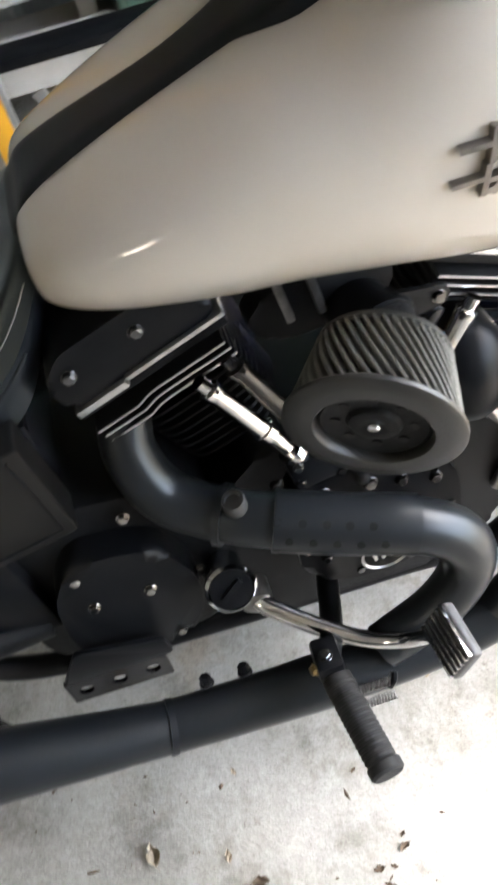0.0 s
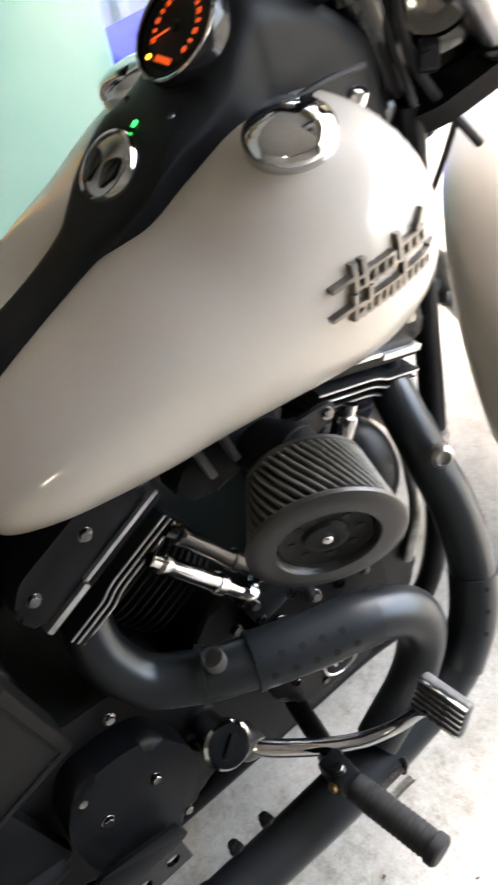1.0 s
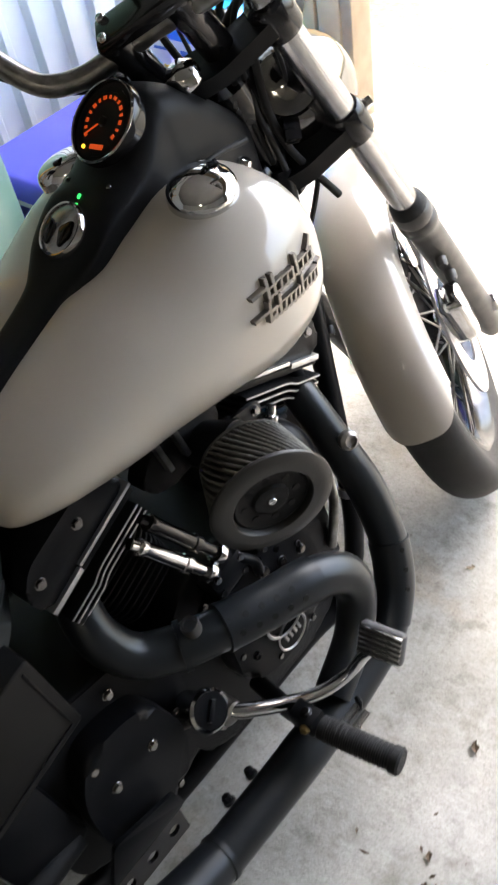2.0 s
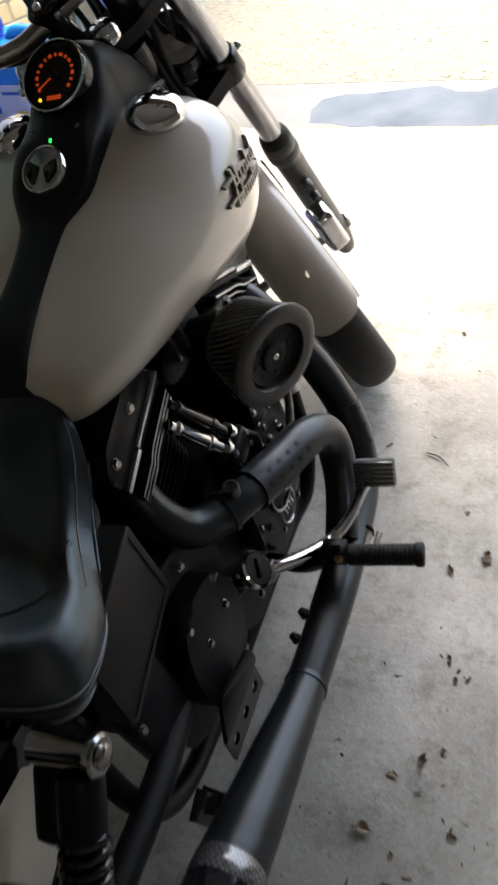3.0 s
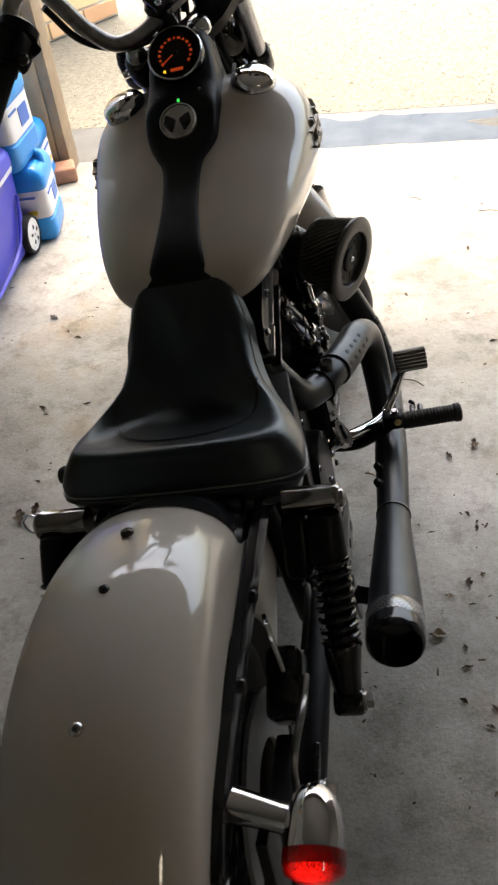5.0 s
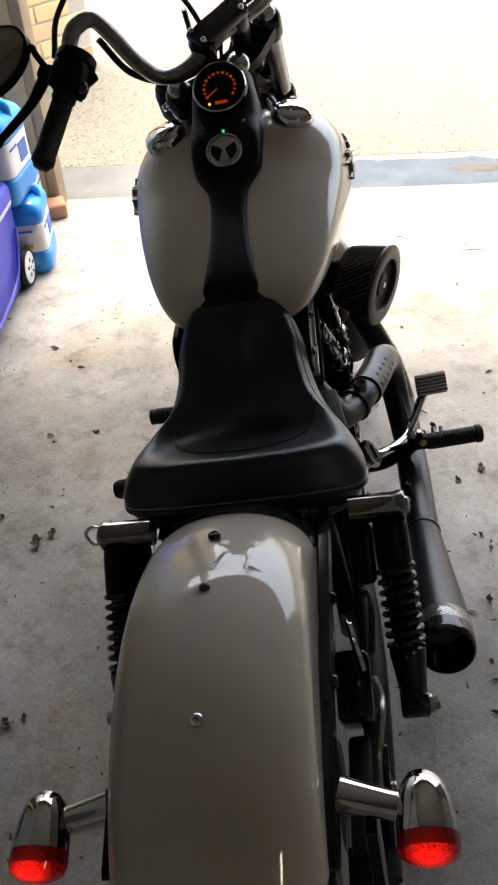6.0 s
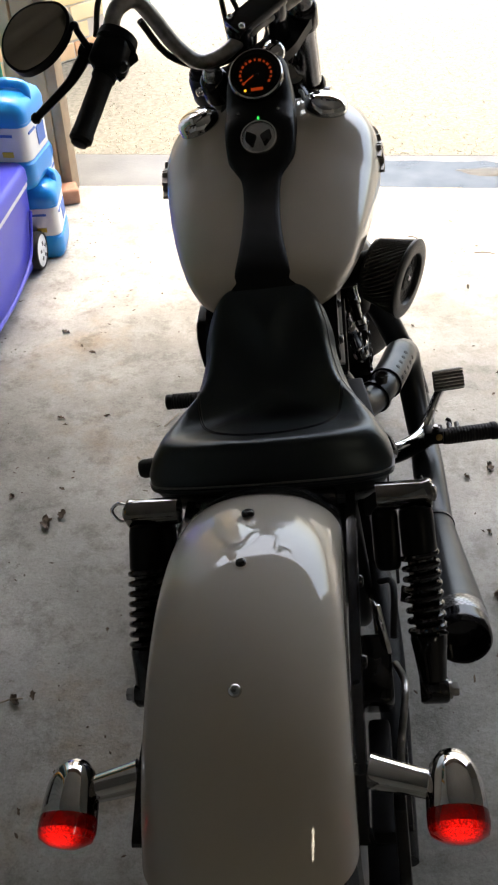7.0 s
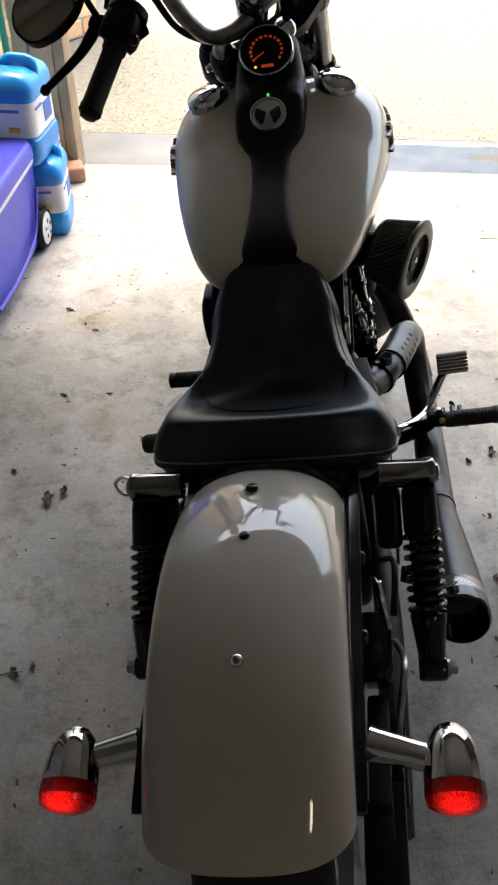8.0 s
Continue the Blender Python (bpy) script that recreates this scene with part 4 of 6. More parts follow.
# mirror on the near side of the clutch lever, and its twin
MIRRORGLASS = material("mirror_glass", (0.20, 0.175, 0.145), 0.04, 1.0)
outline = [(-0.066, 0.012), (-0.058, -0.030), (-0.022, -0.056), (0.022, -0.038), (0.052, -0.002), (0.060, 0.036), (0.038, 0.062), (-0.008, 0.066), (-0.045, 0.050)]
INV = FRONT.inverted()
for s in (1, -1):
    if s > 0:
        mm = pose(-0.326, 0.85, 1.118, 90 - 44, 0, -10)
    else:
        c = INV @ Vector((-0.326, 0.85, 1.118))
        mm = FRONT @ pose(-c.x, c.y, c.z, 90 - 40, 0, 30)
    oo = [(x * s, y) for x, y in outline][::s]
    mir = part("mirror", slab(rounded(oo, 0.03, 5), -0.016, mm, 0), SATIN, bike, "black teardrop mirror")
    part("mirror_glass", slab(rounded([(x * 0.93, y * 0.93) for x, y in oo], 0.03, 5), 0.001, mm @ pose(0, 0, 0.0005), 0), MIRRORGLASS, mir, "mirror glass")
    st0 = mm @ Vector((0.045 * s, 0.01, -0.010))
    pr = FRONT @ Vector((-0.315 * s, 0.0, 1.01))
    part("mirror_stem", tube([st0, st0 + Vector((0.018 * s, 0.006, 0.012)), (st0 + pr) / 2 + Vector((0, 0.01, 0.018)), pr], 0.0055, 10), SATIN, mir, "thin black mirror stem")
# cables and hoses
BLACKHOSE = RUBBER
for name, pts, r in (
    ("clutch_cable", [(-0.240, 0.895, 1.10), (-0.225, 0.94, 1.155), (-0.17, 1.02, 1.205), (-0.11, 1.09, 1.19), (-0.045, 1.12, 1.10), (-0.02, 1.15, 1.0), (-0.03, 1.20, 0.90), (-0.06, 1.20, 0.80)], 0.0048),
    ("switch_loom", [(-0.175, 0.955, 1.10), (-0.145, 0.99, 1.03), (-0.09, 1.05, 0.985), (-0.03, 1.14, 0.97), (-0.01, 1.20, 0.92)], 0.006),
    ("brake_hose", [(0.20, 1.40, 1.18), (0.12, 1.31, 1.12), (0.055, 1.235, 1.03), (0.040, 1.225, 0.93), (0.05, 1.235, 0.84), (0.075, 1.29, 0.74)], 0.0055),
    ("throttle_cable", [(0.18, 1.38, 1.20), (0.09, 1.27, 1.12), (0.028, 1.20, 1.02), (0.02, 1.205, 0.92), (0.04, 1.215, 0.82)], 0.0042),
    ("throttle_cable", [(0.19, 1.385, 1.20), (0.10, 1.28, 1.11), (0.036, 1.215, 1.01), (0.03, 1.215, 0.91), (0.055, 1.22, 0.81)], 0.0042),
    ("switch_loom", [(0.16, 1.36, 1.16), (0.07, 1.26, 1.06), (0.012, 1.205, 0.98), (0.0, 1.215, 0.89)], 0.006),
):
    part(name, tube(pts, r, 10, per=7), BLACKHOSE, bike)
part("reservoir_body", turned([(0.028, -0.05), (0.030, -0.045), (0.030, 0.0), (0.026, 0.012), (0.0265, 0.014)], towards((-0.113, 1.13, 0.943), (0, -0.45, 0.9)), 28), SATIN, bike, "black round housing beside the speedometer")
part("reservoir_cap", turned([(0.021, 0.010), (0.021, 0.026), (0.017, 0.030), (0.002, 0.031)], towards((-0.113, 1.13, 0.943), (0, -0.45, 0.9)), 28), SATIN, bike, "black ribbed cap")

# more looms, plugs and brackets round the steering head
cr = random.Random(23)
for k in range(9):
    x0 = -0.07 + 0.017 * k
    y0 = 1.20 + cr.uniform(-0.01, 0.05)
    pts = [(x0, y0, 1.02 + cr.uniform(-0.02, 0.04)), (x0 * 1.2 + cr.uniform(-0.02, 0.02), y0 + 0.03, 0.94), (x0 * 0.9 + cr.uniform(-0.02, 0.02), y0 + 0.05, 0.86),
           (x0 * 0.7 + cr.uniform(-0.015, 0.02), y0 + 0.04, 0.78), (x0 * 0.5, 1.24, 0.70 + cr.uniform(-0.04, 0.02))]
    part("wire_loom", tube(pts, cr.choice((0.003, 0.004, 0.0055)), 8, per=5), cr.choice((RUBBER, GLOSS, RUBBER)), bike)
for k in range(7):
    part("wire_plug", block(0.022, 0.030, 0.018, 0.004, pose(cr.uniform(-0.06, 0.07), cr.uniform(1.22, 1.30), cr.uniform(0.84, 1.0), cr.uniform(0, 90), cr.uniform(0, 60), cr.uniform(0, 90))), cr.choice((GLOSS, SATIN)), bike)
for s in (1, -1):
    part("horn_shell", turned([(0.020, -0.02), (0.040, -0.012), (0.043, 0.0), (0.039, 0.006), (0.026, 0.003), (0.012, 0.008), (0.001, 0.009)], towards((0.045 * s, 1.265, 0.905), (0.5 * s + 0.3, -0.75, 0.45)), 28), DARKCHROME if s > 0 else GLOSS, bike, "small round chrome housing")

# ---- engine and exhaust ----
def case_block(name, poly, x0, x1, mat, label="", bev=0.012, r=0.03):
    return part(name, slab(rounded(poly, r), x1 - x0, side(x0), bev, 3), mat, bike, label)


case_block("crankcase", [(0.70, 0.17), (0.74, 0.112), (1.0, 0.115), (1.08, 0.20), (1.07, 0.36), (0.98, 0.46), (0.80, 0.46), (0.70, 0.36)], -0.11, 0.115, WRINKLE, "black wrinkle-finish crankcase")
cam_cover = case_block("cam_cover", [(0.80, 0.24), (0.86, 0.205), (0.96, 0.215), (1.0, 0.27), (0.995, 0.36), (0.975, 0.405), (0.93, 0.43), (0.85, 0.44), (0.80, 0.40)], 0.112, 0.155, SATIN, "satin black cam cover", 0.014)
for y, z in ((0.839, 0.405), (0.891, 0.425), (0.964, 0.385), (0.925, 0.412), (0.985, 0.31), (0.81, 0.30), (0.87, 0.225), (0.95, 0.225)):
    bolt((0.153, y, z), (1, 0, 0), cam_cover, 0.85)
timer = part("timer_cover", turned([(0.045, 0), (0.046, 0.006), (0.042, 0.009), (0.037, 0.007), (0.036, 0.006), (0.001, 0.0065)], towards((0.150, 0.90, 0.30), (1, 0, 0)), 36), SATIN, bike, "round black timer cover with a raised rim")
part("rim_ring", ring_body([(0.041, 0.159), (0.043, 0.161), (0.040, 0.162), (0.038, 0.160)], 36), ALUM, timer, m=pose(0, 0.90, 0.30))
gearbox = case_block("gearbox", [(0.47, 0.22), (0.50, 0.17), (0.68, 0.16), (0.72, 0.22), (0.73, 0.36), (0.70, 0.45), (0.56, 0.47), (0.48, 0.42)], -0.12, 0.125, WRINKLE, "black wrinkle-finish gearbox")
gear_cover = case_block("gearbox_cover", [(0.52, 0.27), (0.535, 0.225), (0.60, 0.205), (0.645, 0.215), (0.675, 0.26), (0.685, 0.33), (0.655, 0.40), (0.62, 0.415), (0.56, 0.42), (0.525, 0.36)], 0.12, 0.162, SATIN, "satin black gearbox side cover", 0.016)
for x, y, z in ((0.157, 0.559, 0.389), (0.154, 0.637, 0.387), (0.150, 0.687, 0.328), (0.172, 0.631, 0.353), (0.172, 0.567, 0.351), (0.158, 0.540, 0.245), (0.158, 0.640, 0.225), (0.132, 0.630, 0.437)):
    bolt((x, y, z), (1, 0, 0.1), gear_cover, 0.95, DARKCHROME)
cap_o = part("oil_filler_cap", turned([(0.022, -0.05), (0.022, -0.004), (0.029, -0.002), (0.0295, 0.008), (0.026, 0.0115), (0.0245, 0.009), (0.001, 0.010)], seg=36), CHROME, bike, "chrome-rimmed round oil filler cap", m=towards((0.180, 0.714, 0.322), (0.86, 0.05, 0.5)))
part("cap_face", turned([(0.0245, 0.008), (0.0245, 0.0108), (0.001, 0.0112)], seg=32), SATIN, cap_o, "black cap face")
part("cap_bar", block(0.030, 0.008, 0.006, 0.002, pose(0, 0, 0.0125, 0, 0, 35)), SATIN, cap_o)
part("filler_neck", tube([(0.11, 0.70, 0.26), (0.15, 0.71, 0.30), (0.17, 0.714, 0.318)], 0.02, 16), SATIN, bike)

# cylinders
REAR_CYL = pose(0, 0.712, 0.594, 22.5, 0, 0)
FRONT_CYL = pose(0, 1.052, 0.594, -22.5, 0, 0)


def fin(x0, x1, b0, b1, a, kink, thick, edge):
    """A cooling fin with a step in its outline; edge: only the bright outer rim."""
    line = [(b0, a - kink), (b0 * 0.35, a - kink), (b0 * 0.15, a - kink * 0.2), (b0 * 0.0, a), (b1, a)]
    inner = x0 if not edge else x1 - 0.0004
    outer = x1 if not edge else x1 + 0.0012
    rings = []
    t = thick if not edge else thick * 0.42
    for b, aa in line:
        rings.append([(inner, b, aa - t / 2), (outer, b, aa - t / 2), (outer, b, aa + t / 2), (inner, b, aa + t / 2)])
    return loft(rings)


for m, s in ((REAR_CYL, 1), (FRONT_CYL, -1)):
    head = part("cylinder_head", block(0.19, 0.135, 0.05, 0.012, m @ pose(0, 0, -0.005)), WRINKLE, bike, "black finned cylinder head")
    for k in range(3):
        a = 0.003 - 0.011 * k
        part("fin", fin(-0.10, 0.124 - 0.002 * k, -0.074 * s, 0.076 * s, a, 0.006, 0.0042, False), WRINKLE, head, m=m)
        part("fin_edge", fin(-0.10, 0.124 - 0.002 * k, -0.074 * s, 0.076 * s, a, 0.006, 0.0042, True), ALUM, head, "bright machined fin edge", m=m)
    barrel = part("cylinder", turned([(0.062, -0.19), (0.062, -0.02)], m, 40), WRINKLE, bike, "black finned cylinder barrel")
    for k in range(10):
        hw = 0.068 - 0.001 * k
        part("fin", slab(rounded([(-0.092, -hw), (0.092, -hw), (0.092, hw), (-0.092, hw)], 0.035), 0.0035, pose(0, 0, -0.036 - 0.0125 * k), 0.001, 1), WRINKLE, barrel, m=m)
    rocker = part("rocker_box", slab(rounded([(-0.078 * s, 0.026), (0.088 * s, 0.026), (0.088 * s, 0.052), (0.06 * s, 0.085), (-0.045 * s, 0.088), (-0.078 * s, 0.066)][::s], 0.012), 0.228, m @ pose(-0.114, 0, 0) @ SIDE, 0.008), SATIN, bike, "satin black rocker box")
    part("machined_lip", block(0.226, 0.108, 0.0055, 0.0012, m @ pose(0.006, 0.038 * s, 0.0265)), ALUM, rocker, "bright machined rocker lip")
    part("machined_lip", block(0.228, 0.058, 0.008, 0.0012, m @ pose(0.006, -0.047 * s, 0.0225)), ALUM, rocker, "bright machined rocker lip")
    part("rocker_gasket", block(0.229, 0.166, 0.009, 0.001, m @ pose(0.0, 0.006 * s, 0.0155)), WRINKLE, rocker)
    for b in (0.0225, -0.053):
        q = m @ Vector((0.114, b * s, 0.062))
        bolt(q, (1, 0, 0.15), rocker, 0.95)

# pushrod tubes
for s in (1, -1):
    for x0, y0, z0, x1, y1, z1 in ((0.128, 0.748, 0.592, 0.146, 0.822, 0.468), (0.118, 0.778, 0.602, 0.146, 0.846, 0.478)):
        if s < 0:
            y0, y1 = 1.764 - y0, 1.764 - y1
        p0, p1 = Vector((x0, y0, z0)), Vector((x1, y1, z1))
        d = (p1 - p0).normalized()
        L = (p1 - p0).length
        # The inner tube of each pair is coloured black as if in shade.
        rod = part("pushrod_tube", turned([(0.0075, 0), (0.0075, 0.012), (0.0115, 0.014), (0.0115, 0.022), (0.0105, 0.024), (0.0105, L * 0.62), (0.0125, L * 0.63), (0.0125, L * 0.70), (0.009, L * 0.71), (0.009, L)], towards(p0, d), 20), CHROME if x0 > 0.12 else GLOSS, bike, "chrome pushrod tube" if x0 > 0.12 else "inner pushrod tube coloured black to look dimmer")
        part("collar", turned([(0.0145, 0), (0.0155, 0.003), (0.0155, 0.010), (0.012, 0.013)], towards(p1 - d * 0.012, d), 20), CHROME, rod)
    yb = 0.84 if s > 0 else 1.764 - 0.84
    lb = part("lifter_block", block(0.05, 0.062, 0.045, 0.008, pose(0.137, yb, 0.452, 12 * s, 0, 0)), SATIN, bike, "black lifter block")
    for dy in (-0.022, 0.022):
        for dz in (-0.012, 0.014):
            bolt((0.161, yb + dy, 0.452 + dz), (1, 0, 0.2), lb, 0.75)

# air filter, its face turned a little to the rear
FN = Vector((0.88, -0.45, -0.15)).normalized()
FCEN = Vector((0.255, 0.871, 0.598))
AIR = towards(FCEN - FN * 0.112, FN)


def pleats():
    """Folded gauze on a slight cone: broad ridges, deep narrow valleys, laid at a slant."""
    n = 46
    rings = []
    for h, r in ((0.030, 0.0590), (0.048, 0.0630), (0.065, 0.0665), (0.083, 0.0703), (0.101, 0.0735)):
        ring = []
        for k in range(n):
            for f, drop in ((0.0, 0.0), (0.22, -0.0012), (0.44, 0.0), (0.62, 0.012), (0.82, 0.012)):
                a = 2 * math.pi * (k + f) / n + (0.10 - h) * 9.5
                ring.append(AIR @ Vector(((r - drop) * math.cos(a), (r - drop) * math.sin(a), h)))
        rings.append(ring)
    return loft(rings, False)


air = part("air_filter", pleats(), GAUZE, bike, "round pleated grey gauze air filter")
part("filter_rim", turned([(0.058, 0.098), (0.0755, 0.0985), (0.0775, 0.101), (0.0773, 0.1045), (0.0745, 0.1068), (0.062, 0.1082), (0.0510, 0.1078), (0.0495, 0.1060), (0.0488, 0.0985), (0.046, 0.098)], AIR, 64, caps=False), FILTERCAP, air, "grey moulded filter end rim")
part("filter_base", turned([(0.040, 0.024), (0.059, 0.025), (0.0605, 0.030), (0.057, 0.033)], AIR, 48), FILTERCAP, air)
part("filter_plate", turned([(0.0487, 0.092), (0.0487, 0.0985), (0.045, 0.1005), (0.041, 0.0985), (0.024, 0.0975), (0.021, 0.1015), (0.013, 0.1030), (0.010, 0.1020), (0.001, 0.1020)], AIR, 48), WRINKLE, air, "black star-pressed cover plate")
# Black discs on the plate give the shade of pressed dimples.
for k in range(8):
    a = 2 * math.pi * k / 8
    part("plate_dimple", turned([(0.0048, 0.0965), (0.0048, 0.0990)], AIR @ pose(0.033 * math.cos(a), 0.033 * math.sin(a), 0), 12), GAUGE, air)
part("filter_screw", domebolt(0.006, 0.004), CHROME, air, "chrome centre screw", m=AIR @ pose(0, 0, 0.1015))
part("intake_backplate", turned([(0.02, -0.03), (0.028, 0.0), (0.034, 0.012), (0.034, 0.026)], AIR, 40), WRINKLE, bike, "black intake backing plate")
part("throttle_body", tube([(0.03, 0.885, 0.60), (0.10, 0.905, 0.607), (0.16, 0.918, 0.613)], [0.032, 0.03, 0.034], 20), SATIN, bike)
br = part("filter_bracket", slab(rounded([(0.93, 0.60), (0.985, 0.612), (0.985, 0.632), (0.93, 0.640)], 0.008), 0.006, side(0.138), 0.002), SATIN, bike, "black filter bracket")
bolt((0.144, 0.974, 0.622), (1, 0, 0.2), br, 0.9)
part("intake_cover", slab(rounded([(0.80, 0.62), (0.83, 0.655), (0.93, 0.66), (0.95, 0.64), (0.93, 0.60), (0.83, 0.59)], 0.015), 0.03, side(0.08), 0.006), WRINKLE, bike, "black intake cover under the tank")
for y in (0.84, 0.87):
    part("tank_bracket", block(0.012, 0.008, 0.05, 0.002, pose(0.118, y, 0.648, 10, 0, 0)), STEEL, bike, "steel bracket under the tank")

# smooth black cover behind the filter, oil line and the bolts round the cam cover
dome = turned([(0.052, -0.03), (0.053, 0.0), (0.050, 0.018), (0.042, 0.032), (0.028, 0.041), (0.012, 0.045), (0.001, 0.046)], None, 32)
bmesh.ops.scale(dome, vec=(0.82, 1.15, 1.0), verts=dome.verts)
part("engine_cover", dome, SATIN, bike, "smooth domed black engine cover", m=towards((0.125, 1.010, 0.500), (0.95, -0.10, 0.28)))
part("oil_line", tube([(0.140, 0.846, 0.476), (0.155, 0.862, 0.462), (0.162, 0.880, 0.438), (0.160, 0.884, 0.412)], 0.0075, 12), SATIN, bike, "curved black oil line")
for x, y, z, k in ((0.158, 0.838, 0.406, 1.15), (0.158, 0.891, 0.400, 1.1), (0.156, 0.927, 0.385, 1.0), (0.156, 0.966, 0.371, 1.0), (0.135, 0.795, 0.415, 1.0), (0.157, 0.735, 0.230, 0.9), (0.156, 0.831, 0.277, 0.9)):
    bolt((x, y, z), (1, 0, 0.15), cam_cover, k)
badge_ring = part("timer_oval", ring_body([(0.030, 0.158), (0.0315, 0.160), (0.029, 0.161), (0.0275, 0.159)], 32), ALUM, bike, "bright oval rim on the timer cover", m=pose(0, 0.902, 0.25))
for k in range(4):
    part("oval_bar", block(0.003, 0.0045, 0.016, 0.001, pose(0.1595, 0.888 + 0.0095 * k, 0.25, 12, 0, 0)), ALUM, badge_ring, m=pose(0, -0.902, -0.25))

# exhaust
RP = [(0.085, 0.672, 0.555), (0.112, 0.662, 0.508), (0.136, 0.680, 0.458), (0.160, 0.722, 0.437), (0.182, 0.765, 0.431), (0.207, 0.845, 0.414), (0.225, 0.915, 0.400), (0.237, 0.960, 0.368), (0.243, 0.967, 0.318), (0.250, 0.932, 0.262), (0.258, 0.86, 0.222)]
rear_pipe = part("rear_exhaust_pipe", tube(RP, [0.027, 0.028, 0.029, 0.029, 0.029, 0.030, 0.030, 0.030, 0.029, 0.028, 0.027], 28), PIPE, bike, "matt black rear exhaust header")
SH = spline(RP, 8)
part("heat_shield", tube([SH[34], SH[37], SH[41], SH[45], SH[48]], 0.0325, 32, per=6), PIPE, rear_pipe, "matt black drilled heat shield")


def hole_discs(line, offsets, radius, spacing, count, start, around, parent, size=0.0036):
    """Black discs along a pipe that stand for the dark inside of drilled holes, on rows at angles about it."""
    total, pts = 0.0, [Vector(p) for p in line]
    for row, (ang, shift) in enumerate(around):
        want = [start + shift + spacing * k for k in range(count)]
        total, i = 0.0, 0
        for a, b in zip(pts, pts[1:]):
            seg = (b - a).length
            while i < len(want) and total + seg >= want[i]:
                q = a + (b - a) * ((want[i] - total) / seg)
                d = (b - a).normalized()
                right = (Vector((1, 0, 0)) - d * d.x).normalized()
                up = d.cross(right)
                up = up if up.z > 0 else -up
                n = right * math.cos(radians(ang)) + up * math.sin(radians(ang))
                part("hole", turned([(size, -0.004), (size, 0.0005)], towards(q + n * radius, n), 14), GAUGE, parent, "black disc standing for a drilled hole")
                i += 1
            total += seg


hole_discs([SH[i] for i in range(33, 50)], 0, 0.0325, 0.0235, 5, 0.010, ((50, 0.0), (14, 0.012)), rear_pipe, 0.0044)
for i in (26, 34):
    a, b = SH[i], SH[i + 1]
    part("clamp_band", turned([(0.0305, -0.004), (0.0332, -0.004), (0.0332, 0.004), (0.0305, 0.004)], towards(a, b - a), 36), PIPE, rear_pipe, "black clamp band")
q = SH[31]
part("sensor_boss", turned([(0.012, 0), (0.0125, 0.020), (0.0115, 0.024), (0.0085, 0.024), (0.0085, 0.019), (0.003, 0.019)], towards(q + Vector((0.0, -0.01, 0.02)), (0.1, -0.1, 1)), 18), FORKLEG, rear_pipe, "dark steel sensor boss")
FP = [(0.05, 1.115, 0.555), (0.115, 1.085, 0.548), (0.160, 1.082, 0.478), (0.200, 1.083, 0.395), (0.237, 1.063, 0.30), (0.259, 1.005, 0.22), (0.263, 0.905, 0.196), (0.264, 0.78, 0.196), (0.265, 0.70, 0.200), (0.266, 0.60, 0.208)]
front_pipe = part("front_exhaust_pipe", tube(FP, [0.024, 0.025, 0.027, 0.028, 0.028, 0.028, 0.030, 0.033, 0.0315, 0.0305], 28), PIPE, bike, "matt black front exhaust header and collector")
part("sensor_boss", turned([(0.014, 0), (0.014, 0.010), (0.009, 0.014), (0.009, 0.010), (0.002, 0.008)], towards((0.186, 1.078, 0.50), (0.9, -0.3, 0.3)), 20), STEEL, front_pipe, "steel sensor plug")
FL = spline(FP, 8)
part("heat_shield", tube([FL[30], FL[33], FL[36], FL[40]], 0.0305, 30, per=6), PIPE, front_pipe, "matt black heat shield")
hole_discs([FL[i] for i in range(29, 42)], 0, 0.0305, 0.03, 3, 0.025, ((20, 0.0),), front_pipe, 0.004)
MUF = [(0.266, 0.605, 0.207), (0.267, 0.55, 0.221), (0.269, 0.45, 0.248), (0.271, 0.37, 0.270), (0.272, 0.325, 0.282), (0.272, 0.312, 0.286)]
muffler = part("muffler", tube(MUF, [0.0300, 0.0325, 0.0385, 0.0430, 0.0450, 0.0452], 40), PIPE, bike, "matt black cone muffler with a carbon end cap")
ME, MD = Vector((0.272, 0.313, 0.2855)), Vector((0.012, -0.963, 0.268)).normalized()
WEAVE = bpy.data.materials.new("carbon_weave_check")
WEAVE.use_nodes = True
wt = WEAVE.node_tree
wb = wt.nodes["Principled BSDF"]
wc = wt.nodes.new("ShaderNodeTexChecker")
wc.inputs["Scale"].default_value = 230
wc.inputs["Color1"].default_value, wc.inputs["Color2"].default_value = (0.006, 0.006, 0.0065, 1), (0.10, 0.10, 0.105, 1)
wo = wt.nodes.new("ShaderNodeTexCoord")
wt.links.new(wo.outputs["Object"], wc.inputs["Vector"])
wt.links.new(wc.outputs[0], wb.inputs["Base Color"])
wb.inputs["Roughness"].default_value, wb.inputs["Coat Weight"].default_value = 0.3, 1.0
cap_e = part("end_cap", turned([(0.0455, -0.002), (0.0466, 0.0), (0.0468, 0.026), (0.046, 0.030)], towards(ME, MD), 48, caps=False), WEAVE, muffler, "carbon fibre end band")
part("outlet", turned([(0.046, 0.028), (0.0462, 0.050), (0.0448, 0.062), (0.0415, 0.066), (0.0385, 0.063), (0.0370, 0.04), (0.0355, -0.03), (0.010, -0.05)], towards(ME, MD), 48), GLOSS, muffler, "gloss black outlet ring")
part("clamp_band", turned([(0.030, -0.004), (0.0325, -0.004), (0.0325, 0.004), (0.030, 0.004)], towards((0.266, 0.60, 0.2085), (0, -0.95, 0.26)), 36), PIPE, muffler, "black clamp band")
